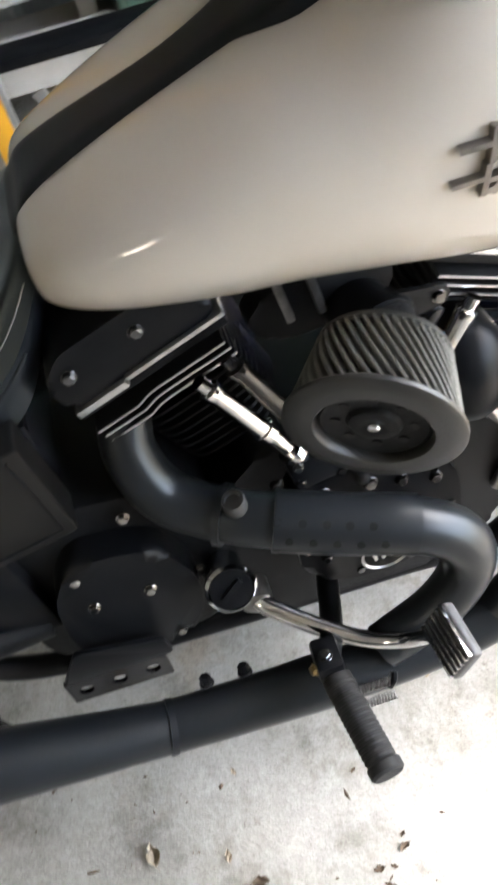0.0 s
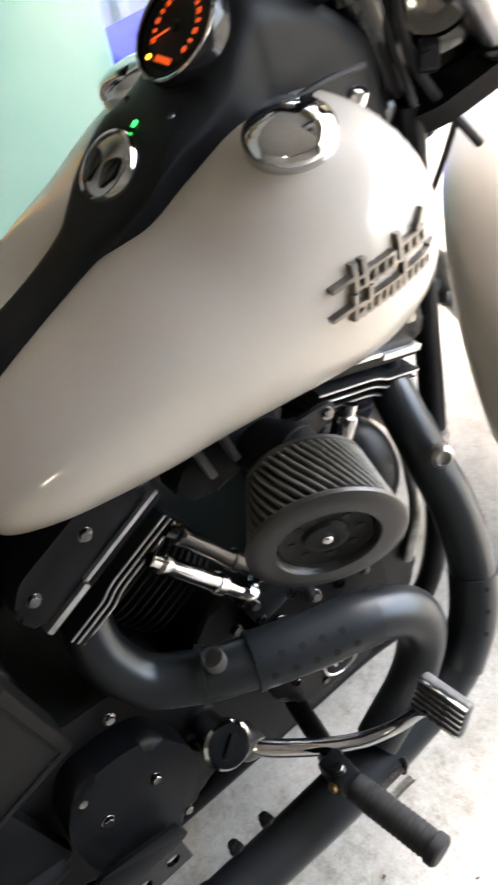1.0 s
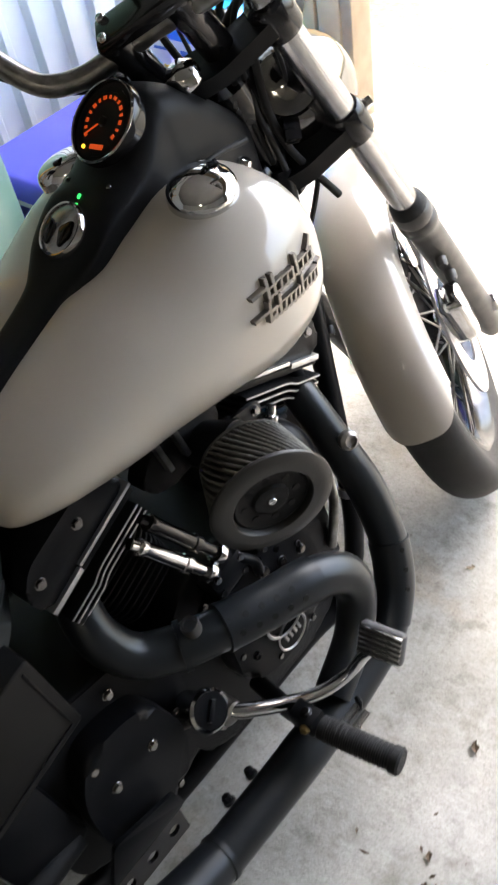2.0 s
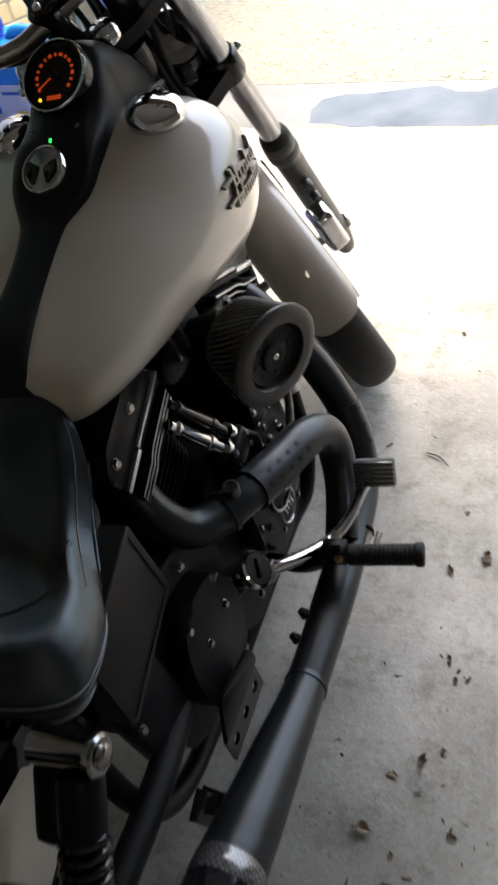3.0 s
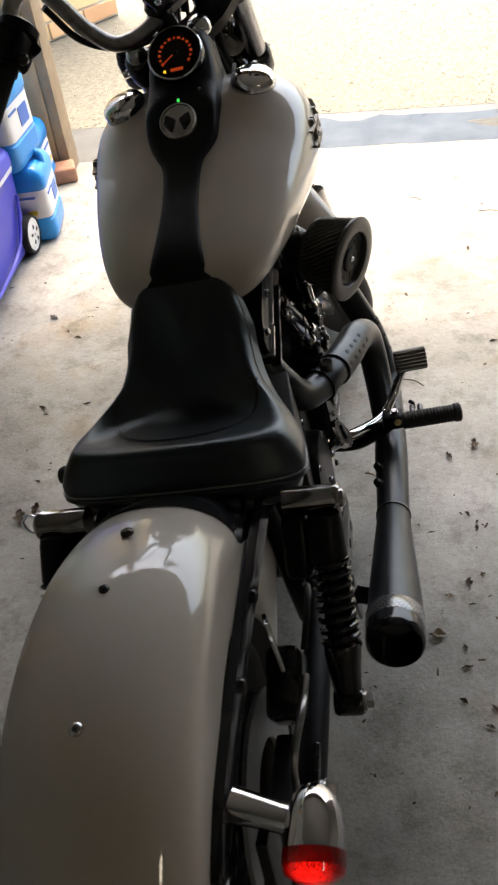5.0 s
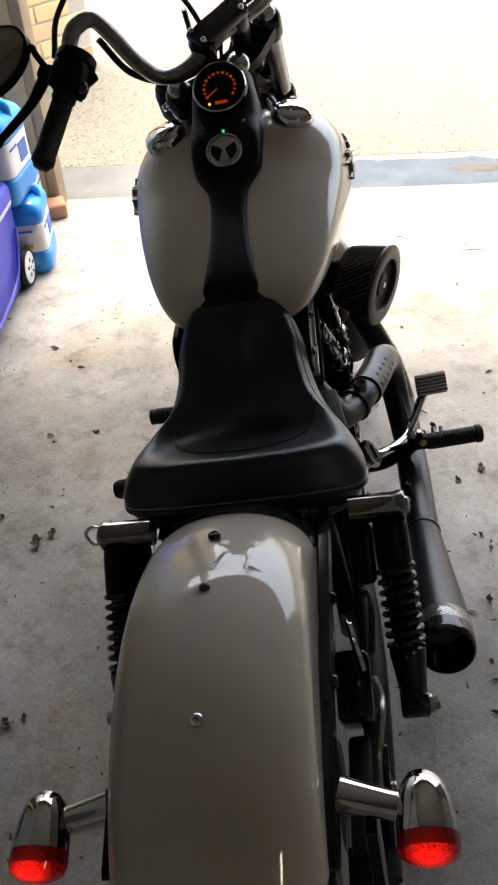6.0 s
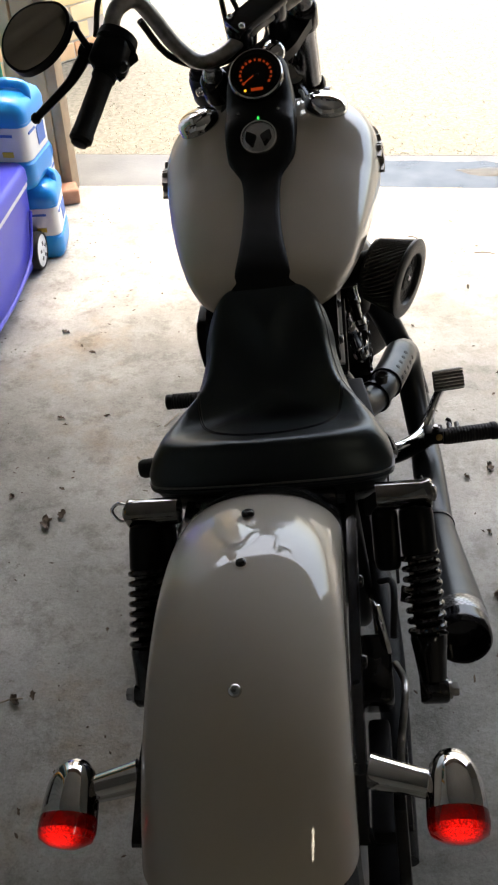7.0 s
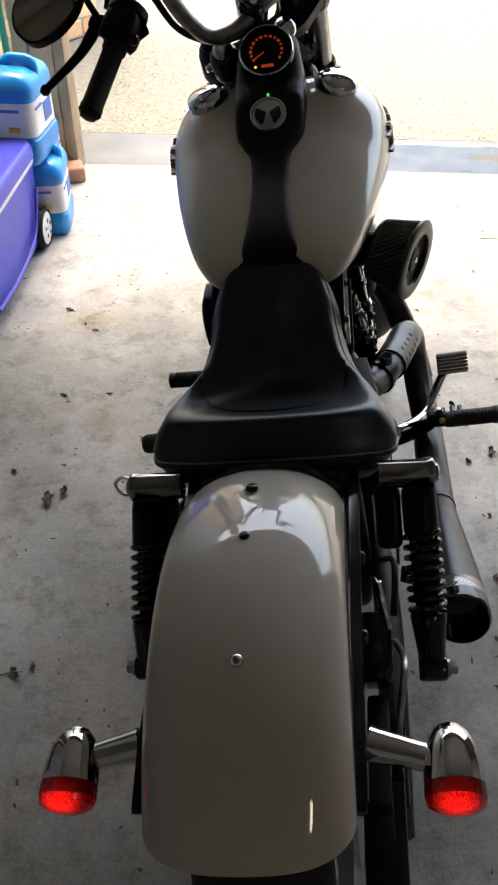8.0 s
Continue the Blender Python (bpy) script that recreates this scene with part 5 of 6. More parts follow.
for y, z in ((0.70, 0.238), (0.655, 0.24), (0.80, 0.234)):
    part("clamp_screw", hexbolt(0.007, 0.012), SATIN, front_pipe, m=towards((0.245, y, z), (-0.5, 0, 0.85)))
def holed_plate(cells, half, hole, thick, m):
    """A strip of square cells, each with a round hole through it."""
    bm = bmesh.new()
    n = 24
    for cx, cy in cells:
        layers = []
        for z in (0, thick):
            inner, outer = [], []
            for k in range(n):
                a = 2 * math.pi * k / n
                c, q = math.cos(a), math.sin(a)
                g = max(abs(c), abs(q))
                inner.append(bm.verts.new((cx + hole * c, cy + hole * q, z)))
                outer.append(bm.verts.new((cx + half[0] * c / g, cy + half[1] * q / g, z)))
            layers.append((inner, outer))
        (i0, o0), (i1, o1) = layers
        for k in range(n):
            j = (k + 1) % n
            for quad in ((i0[k], i0[j], o0[j], o0[k]), (i1[k], o1[k], o1[j], i1[j]), (i0[k], i1[k], i1[j], i0[j]), (o0[k], o0[j], o1[j], o1[k])):
                bm.faces.new(quad)
    bmesh.ops.transform(bm, matrix=m, verts=bm.verts)
    return bm


strap = part("muffler_bracket", slab(rounded([(0.487, 0.222), (0.625, 0.224), (0.62, 0.26), (0.52, 0.285)], 0.008), 0.006, side(0.178), 0.0015), SATIN, bike, "black bracket plate with three round holes")
part("holed_strip", holed_plate([(0.508, 0.199), (0.550, 0.199), (0.592, 0.199)], (0.021, 0.0245), 0.0095, 0.006, side(0.178)), GLOSS, strap, smooth=False)
part("muffler_hanger", block(0.07, 0.03, 0.006, 0.002, pose(0.215, 0.40, 0.235, 20, 25, 0)), GLOSS, bike)
part("muffler_hanger", block(0.006, 0.04, 0.10, 0.002, pose(0.205, 0.385, 0.25, 15, 0, 0)), GLOSS, bike)

# frame
for s in (1, -1):
    part("frame_downtube", tube([(0.03 * s, 1.235, 0.80), (0.06 * s, 1.20, 0.60), (0.105 * s, 1.135, 0.25), (0.115 * s, 1.06, 0.13), (0.098 * s, 0.95, 0.105), (0.095 * s, 0.60, 0.11), (0.11 * s, 0.42, 0.17), (0.12 * s, 0.36, 0.30), (0.11 * s, 0.36, 0.52)], 0.0165, 16), SATIN, bike, "satin black frame tube")
part("backbone", tube([(0, 1.22, 0.80), (0, 1.0, 0.74), (0, 0.70, 0.62), (0, 0.45, 0.48)], 0.03, 18), GLOSS, bike)
part("regulator", block(0.16, 0.03, 0.12, 0.006, pose(0, 1.165, 0.40, 15, 0, 0)), SATIN, bike, "finned black regulator")
for z in (0.40, 0.30):
    part("frame_clip", turned([(0.0175, -0.008), (0.0195, -0.008), (0.0195, 0.008), (0.0175, 0.008)], towards((0.092 + (0.40 - z) * 0.09, 1.16 - (0.40 - z) * 0.15, z), (0.1, -0.2, -1)), 18), ALUM, bike, "bright frame clip")
part("wire_loom", tube([(0.10, 1.10, 0.45), (0.13, 1.08, 0.36), (0.12, 1.06, 0.26)], 0.008, 10), STEEL, bike)

# right foot controls
peg = part("foot_peg", turned([(0.012, -0.004), (0.0165, 0.0), (0.0165, 0.098), (0.019, 0.101), (0.019, 0.110), (0.016, 0.113)], towards((0.298, 0.795, 0.268), (0.104, 0.017, -0.008)), 26), RUBBER, bike, "ribbed black rubber foot peg")
pd = Vector((0.104, 0.017, -0.008)).normalized()
for k in range(14):
    part("peg_rib", turned([(0.0163, 0), (0.0174, 0.001), (0.0174, 0.0035), (0.0163, 0.0045)], towards(Vector((0.298, 0.795, 0.268)) + pd * (0.008 + 0.0064 * k), pd), 22), RUBBER, peg)
part("peg_clevis", block(0.04, 0.03, 0.032, 0.006, pose(0.278, 0.792, 0.278)), SATIN, bike, "black peg mount")
bolt((0.283, 0.79, 0.297), (0, 0, 1), peg, 1.0)
bolt((0.288, 0.776, 0.283), (0.3, -1, 0.2), peg, 0.9, BRASS)
part("peg_arm", tube([(0.13, 0.83, 0.19), (0.20, 0.815, 0.205), (0.268, 0.795, 0.262)], 0.014, 14), SATIN, bike, "black peg support arm")
for dx in (0.0, 0.016):
    spring = bmesh.new()
    pts = []
    for k in range(97):
        a = 2 * math.pi * k / 8
        pts.append((0.315 + dx + 0.0045 * math.cos(a), 0.812 + 0.0004 * k, 0.258 + 0.0045 * math.sin(a)))
    part("return_spring", tube(pts, 0.0011, 5, smooth=False), STEEL, bike, "small steel return spring")
part("spring_post", tube([(0.318, 0.848, 0.252), (0.317, 0.853, 0.262), (0.310, 0.856, 0.266)], 0.004, 8), SATIN, bike)
arm = part("brake_pedal", tube([(0.185, 0.735, 0.296), (0.205, 0.752, 0.288), (0.235, 0.800, 0.264), (0.258, 0.842, 0.252), (0.278, 0.880, 0.262), (0.296, 0.902, 0.292), (0.312, 0.908, 0.316)], [0.011, 0.011, 0.0105, 0.010, 0.009, 0.009, 0.009], 16), CHROME, bike, "polished brake pedal with a ribbed rubber pad")
PADC = pose(0.322, 0.916, 0.324, 58, 0, 6) @ Matrix.Scale(0.88, 4)
PADGREY = material("worn_grey_rubber", (0.05, 0.05, 0.052), 0.45, 0, (0.09, 0.09, 0.092), 60, bump=0.2, bump_scale=700, spec=0.4)
part("pedal_pad", block(0.074, 0.052, 0.018, 0.007, PADC, 3), PADGREY, arm, "ribbed grey and chrome pedal pad")
for k in range(6):
    part("pad_rib", block(0.071, 0.0042, 0.007, 0.0012, PADC @ pose(0, -0.0205 + 0.0082 * k, 0.0095)), CHROME, arm, "bright pad rib")
part("pedal_pivot", turned([(0.018, 0), (0.018, 0.03), (0.012, 0.034)], towards((0.165, 0.738, 0.29), (1, 0, 0)), 20), STEEL, arm)

# side cover and rear right details
def flare(bm):
    """Lays the side cover's plane: it leans out towards the rear."""
    for v in bm.verts:
        v.co.x += 0.106 + (0.58 - v.co.y) * 0.165
    return bm


cover = part("side_cover", flare(slab(rounded([(0.392, 0.452), (0.402, 0.446), (0.588, 0.456), (0.574, 0.597), (0.41, 0.585), (0.392, 0.56)], 0.005, 3), 0.040, side(0), 0.003)), PANEL, bike, "grey satin side cover with a raised border")
part("cover_border", flare(tube([(0.0405, 0.402, 0.457), (0.0405, 0.574, 0.467), (0.0405, 0.561, 0.586)], 0.0016, 6, smooth=False)), SATIN, cover, "dark edge line")
part("battery_box", block(0.20, 0.20, 0.17, 0.01, pose(0.0, 0.48, 0.49)), GLOSS, bike)
part("oil_tank", block(0.04, 0.10, 0.16, 0.012, pose(0.125, 0.46, 0.36, 6, 0, 0)), SATIN, bike, "black box below the side cover")
bolt((0.172, 0.40, 0.425), (0.9, 0, 0.3), cover, 0.9)

# ---- rear: struts, shocks, signals ----
for s in (1, -1):
    strut = part("fender_strut", slab(rounded([(-0.20, 0.568), (-0.17, 0.545), (0.05, 0.562), (0.34, 0.54), (0.40, 0.54), (0.40, 0.565), (0.30, 0.578), (0.05, 0.598), (-0.12, 0.592)], 0.02), (0.013 if s > 0 else -0.012), side(0.1125 if s > 0 else -0.1125), 0.004 if s > 0 else 0), GLOSS, bike, "gloss black mudguard strut")
    for y, z in ((0.02, 0.60), (0.15, 0.595), (-0.11, 0.585)):
        part("strut_bolt", domebolt(0.009, 0.006), GLOSS, strut, m=towards((0.1265 if s > 0 else -0.1255, y, z - 0.02), (s, 0, 0)))
    cyl = part("strut_cover", turned([(0.0205, 0.0), (0.0205, 0.066), (0.022, 0.068), (0.022, 0.076), (0.019, 0.079), (0.013, 0.079), (0.012, 0.083), (0.007, 0.086)], towards(((0.156 if s > 0 else -0.134), 0.304, 0.578), (s, 0, 0)), 32), DARKCHROME, bike, "chrome shock mount cover")
    # shock absorber: shroud, coil, body
    top, bot = Vector(((0.209 if s > 0 else 0.186) * s, 0.302, 0.578)), Vector(((0.216 if s > 0 else 0.196) * s, 0.121, 0.368 if s > 0 else 0.385))
    d = (bot - top).normalized()
    L = (bot - top).length
    sh = part("shock_absorber", turned([(0.011, 0), (0.013, L * 0.2), (0.0185, L * 0.22), (0.0185, L * 0.66), (0.015, L * 0.68), (0.015, L * 0.92), (0.011, L)], towards(top, d), 22), GLOSS, bike, "black coil-over shock absorber")
    part("shroud", turned([(0.016, 0.016), (0.0235, 0.020), (0.025, 0.03), (0.025, 0.080), (0.0235, 0.085)], towards(top, d), 28), SATIN, sh, "black spring shroud")
    coil = []
    for k in range(8 * 16 + 1):
        a = 2 * math.pi * k / 16
        coil.append(towards(top, d) @ Vector((0.0235 * math.cos(a), 0.0235 * math.sin(a), 0.082 + k * 0.118 / 128)))
    part("coil_spring", tube(coil, 0.0048, 8, smooth=False), GLOSS, sh, "gloss black coil spring")
    part("lower_shroud", turned([(0.025, 0.198), (0.026, 0.204), (0.023, 0.225), (0.019, 0.262), (0.013, 0.266)], towards(top, d), 28), GLOSS, sh)
    part("damper_tank", block(0.038, 0.042, 0.092, 0.014, pose(0.166 * s, 0.276, 0.520, -40, 0, 0), 3), SATIN, sh, "black damper body beside the spring")
    part("mount_eye", turned([(0.016, -0.020), (0.019, -0.016), (0.019, 0.016), (0.016, 0.020)], towards(bot, (1, 0, 0)), 20), GLOSS, sh)
    part("mount_bolt", hexbolt(0.0105, 0.014), STEEL, sh, "steel mount bolt", m=towards(bot + Vector((0.020 * s, 0, 0)), (s, 0, 0)))
    part("swingarm", tube([(0.13 * s, 0.50, 0.29), (0.150 * s, 0.38, 0.305), (0.158 * s, 0.20, 0.32), (0.156 * s, 0.02, 0.31), (0.154 * s, -0.09, 0.305)], 0.021, 16), WRINKLE, bike, "black swingarm tube")
    part("axle_plate", block(0.012, 0.14, 0.06, 0.008, pose(0.166 * s, 0.01, 0.31)), GLOSS, bike)
    part("axle_nut", hexbolt(0.016, 0.02), CHROME, bike, "chrome rear axle nut", m=towards((0.172 * s, 0.02, 0.31), (s, 0, 0)))
    # turn signal
    tz, sx = 0.563, (0.216 if s > 0 else -0.203)
    sig = part("turn_signal", turned([(0.0285, -0.004), (0.0315, 0.0), (0.0315, 0.008), (0.0310, 0.016), (0.0285, 0.034), (0.023, 0.050), (0.014, 0.061), (0.004, 0.065)], towards((sx, -0.158, tz), (0, 0.95, 0.20)), 40), CHROME, bike, "chrome bullet turn signal with a lit red lens")
    core = (sx, -0.184, tz + 0.014)
    lens = part("lens", turned([(0.0305, 0.004), (0.032, -0.002), (0.032, -0.014), (0.029, -0.022), (0.017, -0.028), (0.001, -0.030)], towards((sx, -0.158, tz), (0, 0.95, 0.20)), 40), glass_red("red_lens", 0.003, 0.045, 420, core, 0.034), sig, "lit red lens")
    part("lit_lens", turned([(0.0318, -0.0152), (0.0294, -0.0222), (0.0225, -0.0262), (0.0173, -0.0285), (0.008, -0.0297), (0.001, -0.0304)], towards((sx, -0.158, tz), (0, 0.95, 0.20)), 24), glass_red("lit_red_facets", 0.015, 0.32, 520, core, 0.030), sig, "brightly lit faceted middle of the lens")
    for gx, up in ((0.001, 0.0225), (0.009, 0.0205), (-0.007, 0.0200)):
        part("bulb_glint", turned([(0.0016, -0.029), (0.0013, -0.0309), (0.0003, -0.0312)], towards((sx + gx, -0.1525 - 0.2 * up, tz + 0.95 * up), (0, 0.95, 0.20)), 8), REDHOT, sig, "bright bulb glint")
    part("stem", turned([(0.0195, 0), (0.0185, 0.01), (0.0155, 0.052), (0.0160, 0.072)], towards((0.128 * s, -0.112, tz + 0.004), (s, -0.25, -0.06)), 24), CHROME, sig, "chrome signal stem")
# chain side clutter on the right: caliper, hose, lower rail
part("brake_torque_arm", block(0.030, 0.17, 0.028, 0.008, pose(0.136, -0.02, 0.385, -6, 0, 0)), WRINKLE, bike, "black brake torque arm")
part("belt_guard", block(0.040, 0.16, 0.010, 0.004, pose(0.132, -0.15, 0.345, 8, 0, 0)), WRINKLE, bike, "black lower guard")
part("rear_caliper", block(0.05, 0.10, 0.06, 0.014, pose(0.135, 0.13, 0.40, 20, 0, 0), 3), GLOSS, bike, "black rear brake caliper")
part("rear_brake_hose", tube([(0.165, 0.13, 0.42), (0.175, 0.06, 0.47), (0.165, -0.01, 0.46), (0.16, -0.03, 0.40)], 0.005, 10), STEEL, bike, "braided brake hose")
part("rear_brake_hose", tube([(0.15, 0.30, 0.40), (0.17, 0.24, 0.46), (0.165, 0.16, 0.44)], 0.005, 10), RUBBER, bike)
part("plate_bracket", block(0.014, 0.05, 0.26, 0.004, pose(0.158, -0.165, 0.42, -18, 0, 0)), GLOSS, bike, "black plate bracket")
part("reflector_tab", block(0.006, 0.03, 0.07, 0.004, pose(0.150, 0.10, 0.545, -25, 0, 20)), CHROME, bike, "chrome tab")
part("passenger_mount", turned([(0.013, 0), (0.0155, 0.004), (0.0155, 0.046), (0.013, 0.052)], towards((-0.165, 0.424, 0.566), (-1, 0, -0.1)), 22), RUBBER, bike, "black rubber peg stub")
part("seat_ring", tube([(-0.205, 0.304, 0.590), (-0.224, 0.308, 0.596), (-0.236, 0.304, 0.586), (-0.226, 0.297, 0.572), (-0.205, 0.298, 0.572)], 0.0026, 8), CHROME, bike, "bent chrome wire loop")
part("fender_seat_bracket", block(0.20, 0.07, 0.03, 0.008, pose(0, 0.325, 0.575)), GLOSS, bike)
# left side: horn cover, primary case, peg, side stand
horn = part("horn_cover", slab(rounded([(0.77, 0.505), (0.872, 0.505), (0.885, 0.575), (0.860, 0.602), (0.79, 0.600), (0.765, 0.57)], 0.016), -0.045, side(-0.112), 0), SATIN, bike, "chrome and black horn cover")
part("horn_face", slab(rounded([(0.782, 0.513), (0.862, 0.513), (0.873, 0.572), (0.852, 0.592), (0.798, 0.590), (0.777, 0.567)], 0.014), -0.004, side(-0.1575), 0), DARKCHROME, horn, "chrome horn face")
case_block("primary_case", [(0.50, 0.22), (0.56, 0.17), (0.98, 0.19), (1.06, 0.28), (1.04, 0.38), (0.96, 0.44), (0.60, 0.42), (0.50, 0.34)], -0.175, -0.115, WRINKLE, "black primary drive case", 0)
lpeg = part("foot_peg", turned([(0.012, -0.004), (0.0165, 0.0), (0.0165, 0.088), (0.018, 0.090), (0.018, 0.098), (0.014, 0.100)], towards((-0.210, 0.965, 0.295), (-1, 0.05, -0.05)), 24), RUBBER, bike, "ribbed black rubber foot peg")
for k in range(12):
    part("peg_rib", turned([(0.0163, 0), (0.0182, 0.001), (0.0182, 0.0035), (0.0163, 0.0045)], towards(Vector((-0.218 - 0.0064 * k, 0.965, 0.294)), (-1, 0.05, -0.05)), 20), RUBBER, lpeg)
part("peg_arm", tube([(-0.15, 0.96, 0.29), (-0.23, 0.965, 0.295)], 0.013, 12, smooth=False), SATIN, bike)
stand_foot = Vector((-0.30, 0.78, 0.043))
part("side_stand", tube([(-0.14, 0.90, 0.17), (-0.20, 0.86, 0.12), (-0.30, 0.80, 0.055), (-0.315, 0.74, 0.052)], [0.013, 0.012, 0.011, 0.013], 14), GLOSS, bike, "black side stand")

# ---- things round the garage ----
BLUE = material("blue_cooler_plastic", (0.035, 0.04, 0.40), 0.4, 0, (0.05, 0.055, 0.47), 8, bump=0.08, bump_scale=400)
BLUEDARK = material("dark_blue_plastic", (0.03, 0.035, 0.25), 0.45, 0, (0.04, 0.05, 0.3), 8)
CYAN = material("cyan_can_plastic", (0.0, 0.20, 0.60), 0.32, 0, (0.003, 0.26, 0.66), 6, bump=0.05, bump_scale=300)
CAPBLUE = material("deep_blue_cap", (0.01, 0.06, 0.42), 0.4)
LABEL = material("white_label", (0.72, 0.72, 0.70), 0.5, 0, (0.62, 0.63, 0.63), 20)
LABELBLUE = material("label_blue_print", (0.05, 0.14, 0.45), 0.5)
LABELYEL = material("label_yellow_print", (0.7, 0.5, 0.05), 0.5)
WHITEPL = material("white_plastic", (0.75, 0.75, 0.74), 0.45, 0, (0.6, 0.6, 0.59), 40)
MINT = material("mint_enamel", (0.15, 0.27, 0.215), 0.22, 0, (0.185, 0.30, 0.24), 4, coat=0.5)
YELLOW = material("yellow_fibreglass", (0.78, 0.38, 0.02), 0.5, 0, (0.68, 0.32, 0.03), 30, bump=0.1)
RAIL = material("ladder_aluminium", (0.5, 0.5, 0.5), 0.4, 0.9, (0.4, 0.4, 0.4), 40)
BOARD = material("whitewashed_board", (0.48, 0.46, 0.42), 0.7, 0, (0.36, 0.34, 0.31), 12, bump=0.2)
DARKJUNK = material("dark_crate_plastic", (0.03, 0.03, 0.032), 0.6, 0, (0.06, 0.055, 0.05), 20, bump=0.2)
LEAF = material("dry_leaf", (0.045, 0.030, 0.019), 0.8, 0, (0.11, 0.075, 0.045), 60, bump=0.2)
LEAFPALE = material("pale_dry_leaf", (0.20, 0.165, 0.115), 0.8, 0, (0.30, 0.25, 0.18), 60)
GREENPIPE = material("green_hose", (0.02, 0.28, 0.16), 0.4)
REDPL = material("red_orange_plastic", (0.75, 0.10, 0.03), 0.4)


# wheeled cooler
cooler = thing("cooler", pose(-1.16, 1.785, 0.0), "blue plastic wheeled cooler with a white stripe", "cooler")


def cooler_body():
    rings = []
    for z, g in ((0.025, 0.93), (0.04, 0.95), (0.16, 0.97), (0.28, 0.99), (0.295, 1.0)):
        rings.append([(x * g, y * (0.5 + 0.5 * g), z) for x, y in rounded([(-0.21, -0.30), (0.21, -0.30), (0.21, 0.30), (-0.21, 0.30)], 0.05, 5)])
    return loft(rings)


part("body", cooler_body(), BLUE, cooler)
part("stripe", loft([[(x * g, y * 1.002, z) for x, y in rounded([(-0.212, -0.302), (0.212, -0.302), (0.212, 0.302), (-0.212, 0.302)], 0.05, 5)] for z, g in ((0.296, 1.0), (0.312, 1.002))]), WHITEPL, cooler, "white stripe")
lid = part("lid", loft([[(x * g, y * g, z) for x, y in rounded([(-0.215, -0.305), (0.215, -0.305), (0.215, 0.305), (-0.215, 0.305)], 0.05, 5)] for z, g in ((0.313, 1.0), (0.345, 0.995), (0.362, 0.96), (0.366, 0.93))]), BLUE, cooler, "blue hinged lid")
part("lid_recess", block(0.26, 0.16, 0.006, 0.003, pose(0, 0.08, 0.367)), BLUEDARK, lid)
part("side_rib", tube([(0.211, -0.26, 0.06), (0.213, -0.05, 0.055), (0.213, 0.15, 0.09), (0.214, 0.24, 0.22)], 0.006, 8), BLUE, cooler)
for x in (-0.19, 0.205):
    w = part("wheel", ring_body([(0.062, -0.018), (0.065, -0.012), (0.065, 0.012), (0.062, 0.018), (0.055, 0.018), (0.055, -0.018)], 36), RUBBER, cooler, "black wheel with a white hub", m=pose(x, 0.262, 0.065))
    part("hub", ring_body([(0.055, -0.014), (0.055, 0.016), (0.035, 0.020), (0.006, 0.022), (0.006, -0.012)], 36), WHITEPL, w, "white hub")
    # Dark bars on the closed hub stand for the shade inside its slots.
    for k in range(5):
        a = 2 * math.pi * k / 5
        part("hub_slot", block(0.002, 0.010, 0.014, 0.001, pose(0.0215, 0.026 * math.sin(a), 0.026 * math.cos(a), -math.degrees(a), 0, 0)), DARKJUNK, w)
part("handle", tube([(-0.12, -0.315, 0.20), (-0.12, -0.335, 0.24), (0.12, -0.335, 0.24), (0.12, -0.315, 0.20)], 0.010, 10), BLUEDARK, cooler)
for x in (-0.15, 0.15):
    part("foot", block(0.05, 0.05, 0.026, 0.005, pose(x, -0.24, 0.013)), BLUEDARK, cooler)


def water_can(m, label):
    """A moulded plastic can with a label, a handle and a screw cap, standing at z 0."""
    can = thing("plastic_can", m, label, "can", "stacked blue cans")
    base = rounded([(-0.115, -0.095), (0.115, -0.095), (0.115, 0.095), (-0.115, 0.095)], 0.035, 5)
    rings = []
    for z, g in ((0.0, 0.90), (0.012, 0.98), (0.03, 1.0), (0.070, 1.0), (0.074, 0.97), (0.176, 0.97), (0.18, 1.0), (0.205, 1.0), (0.225, 0.93), (0.238, 0.78), (0.242, 0.6)):
        rings.append([(x * g, y * g, z) for x, y in base])
    part("body", loft(rings), CYAN, can)
    lab = part("label", loft([[(x * 0.975, y * 0.975, z) for x, y in base] for z in (0.080, 0.170)], caps=False), LABEL, can, "white printed label")
    part("print", block(0.05, 0.003, 0.05, 0.001, pose(-0.03, -0.0935, 0.125)), LABELBLUE, lab, smooth=False)
    part("print", block(0.06, 0.003, 0.007, 0, pose(0.045, -0.0935, 0.15)), LABELBLUE, lab, smooth=False)
    part("print", block(0.03, 0.003, 0.014, 0, pose(0.055, -0.0935, 0.10)), LABELYEL, lab, smooth=False)
    part("print", block(0.003, 0.06, 0.05, 0.001, pose(0.1128, 0.02, 0.122)), LABELBLUE, lab, smooth=False)
    part("print", block(0.003, 0.05, 0.006, 0, pose(0.1128, -0.045, 0.15)), LABELBLUE, lab, smooth=False)
    part("handle", tube([(0.098, 0, 0.20), (0.095, 0, 0.248), (0.06, 0, 0.258), (0.03, 0, 0.254), (0.015, 0, 0.232)], 0.013, 12), CYAN, can)
    cp = part("cap", turned([(0.026, 0.236), (0.026, 0.25), (0.029, 0.252), (0.029, 0.285), (0.026, 0.289), (0.001, 0.29)], pose(-0.028, 0, 0), 28), CAPBLUE, can, "deep blue screw cap")
    for k in range(14):
        a = 2 * math.pi * k / 14
        part("cap_rib", block(0.004, 0.004, 0.022, 0.001, pose(-0.028 + 0.029 * math.cos(a), 0.029 * math.sin(a), 0.268)), CAPBLUE, cp)
    return can


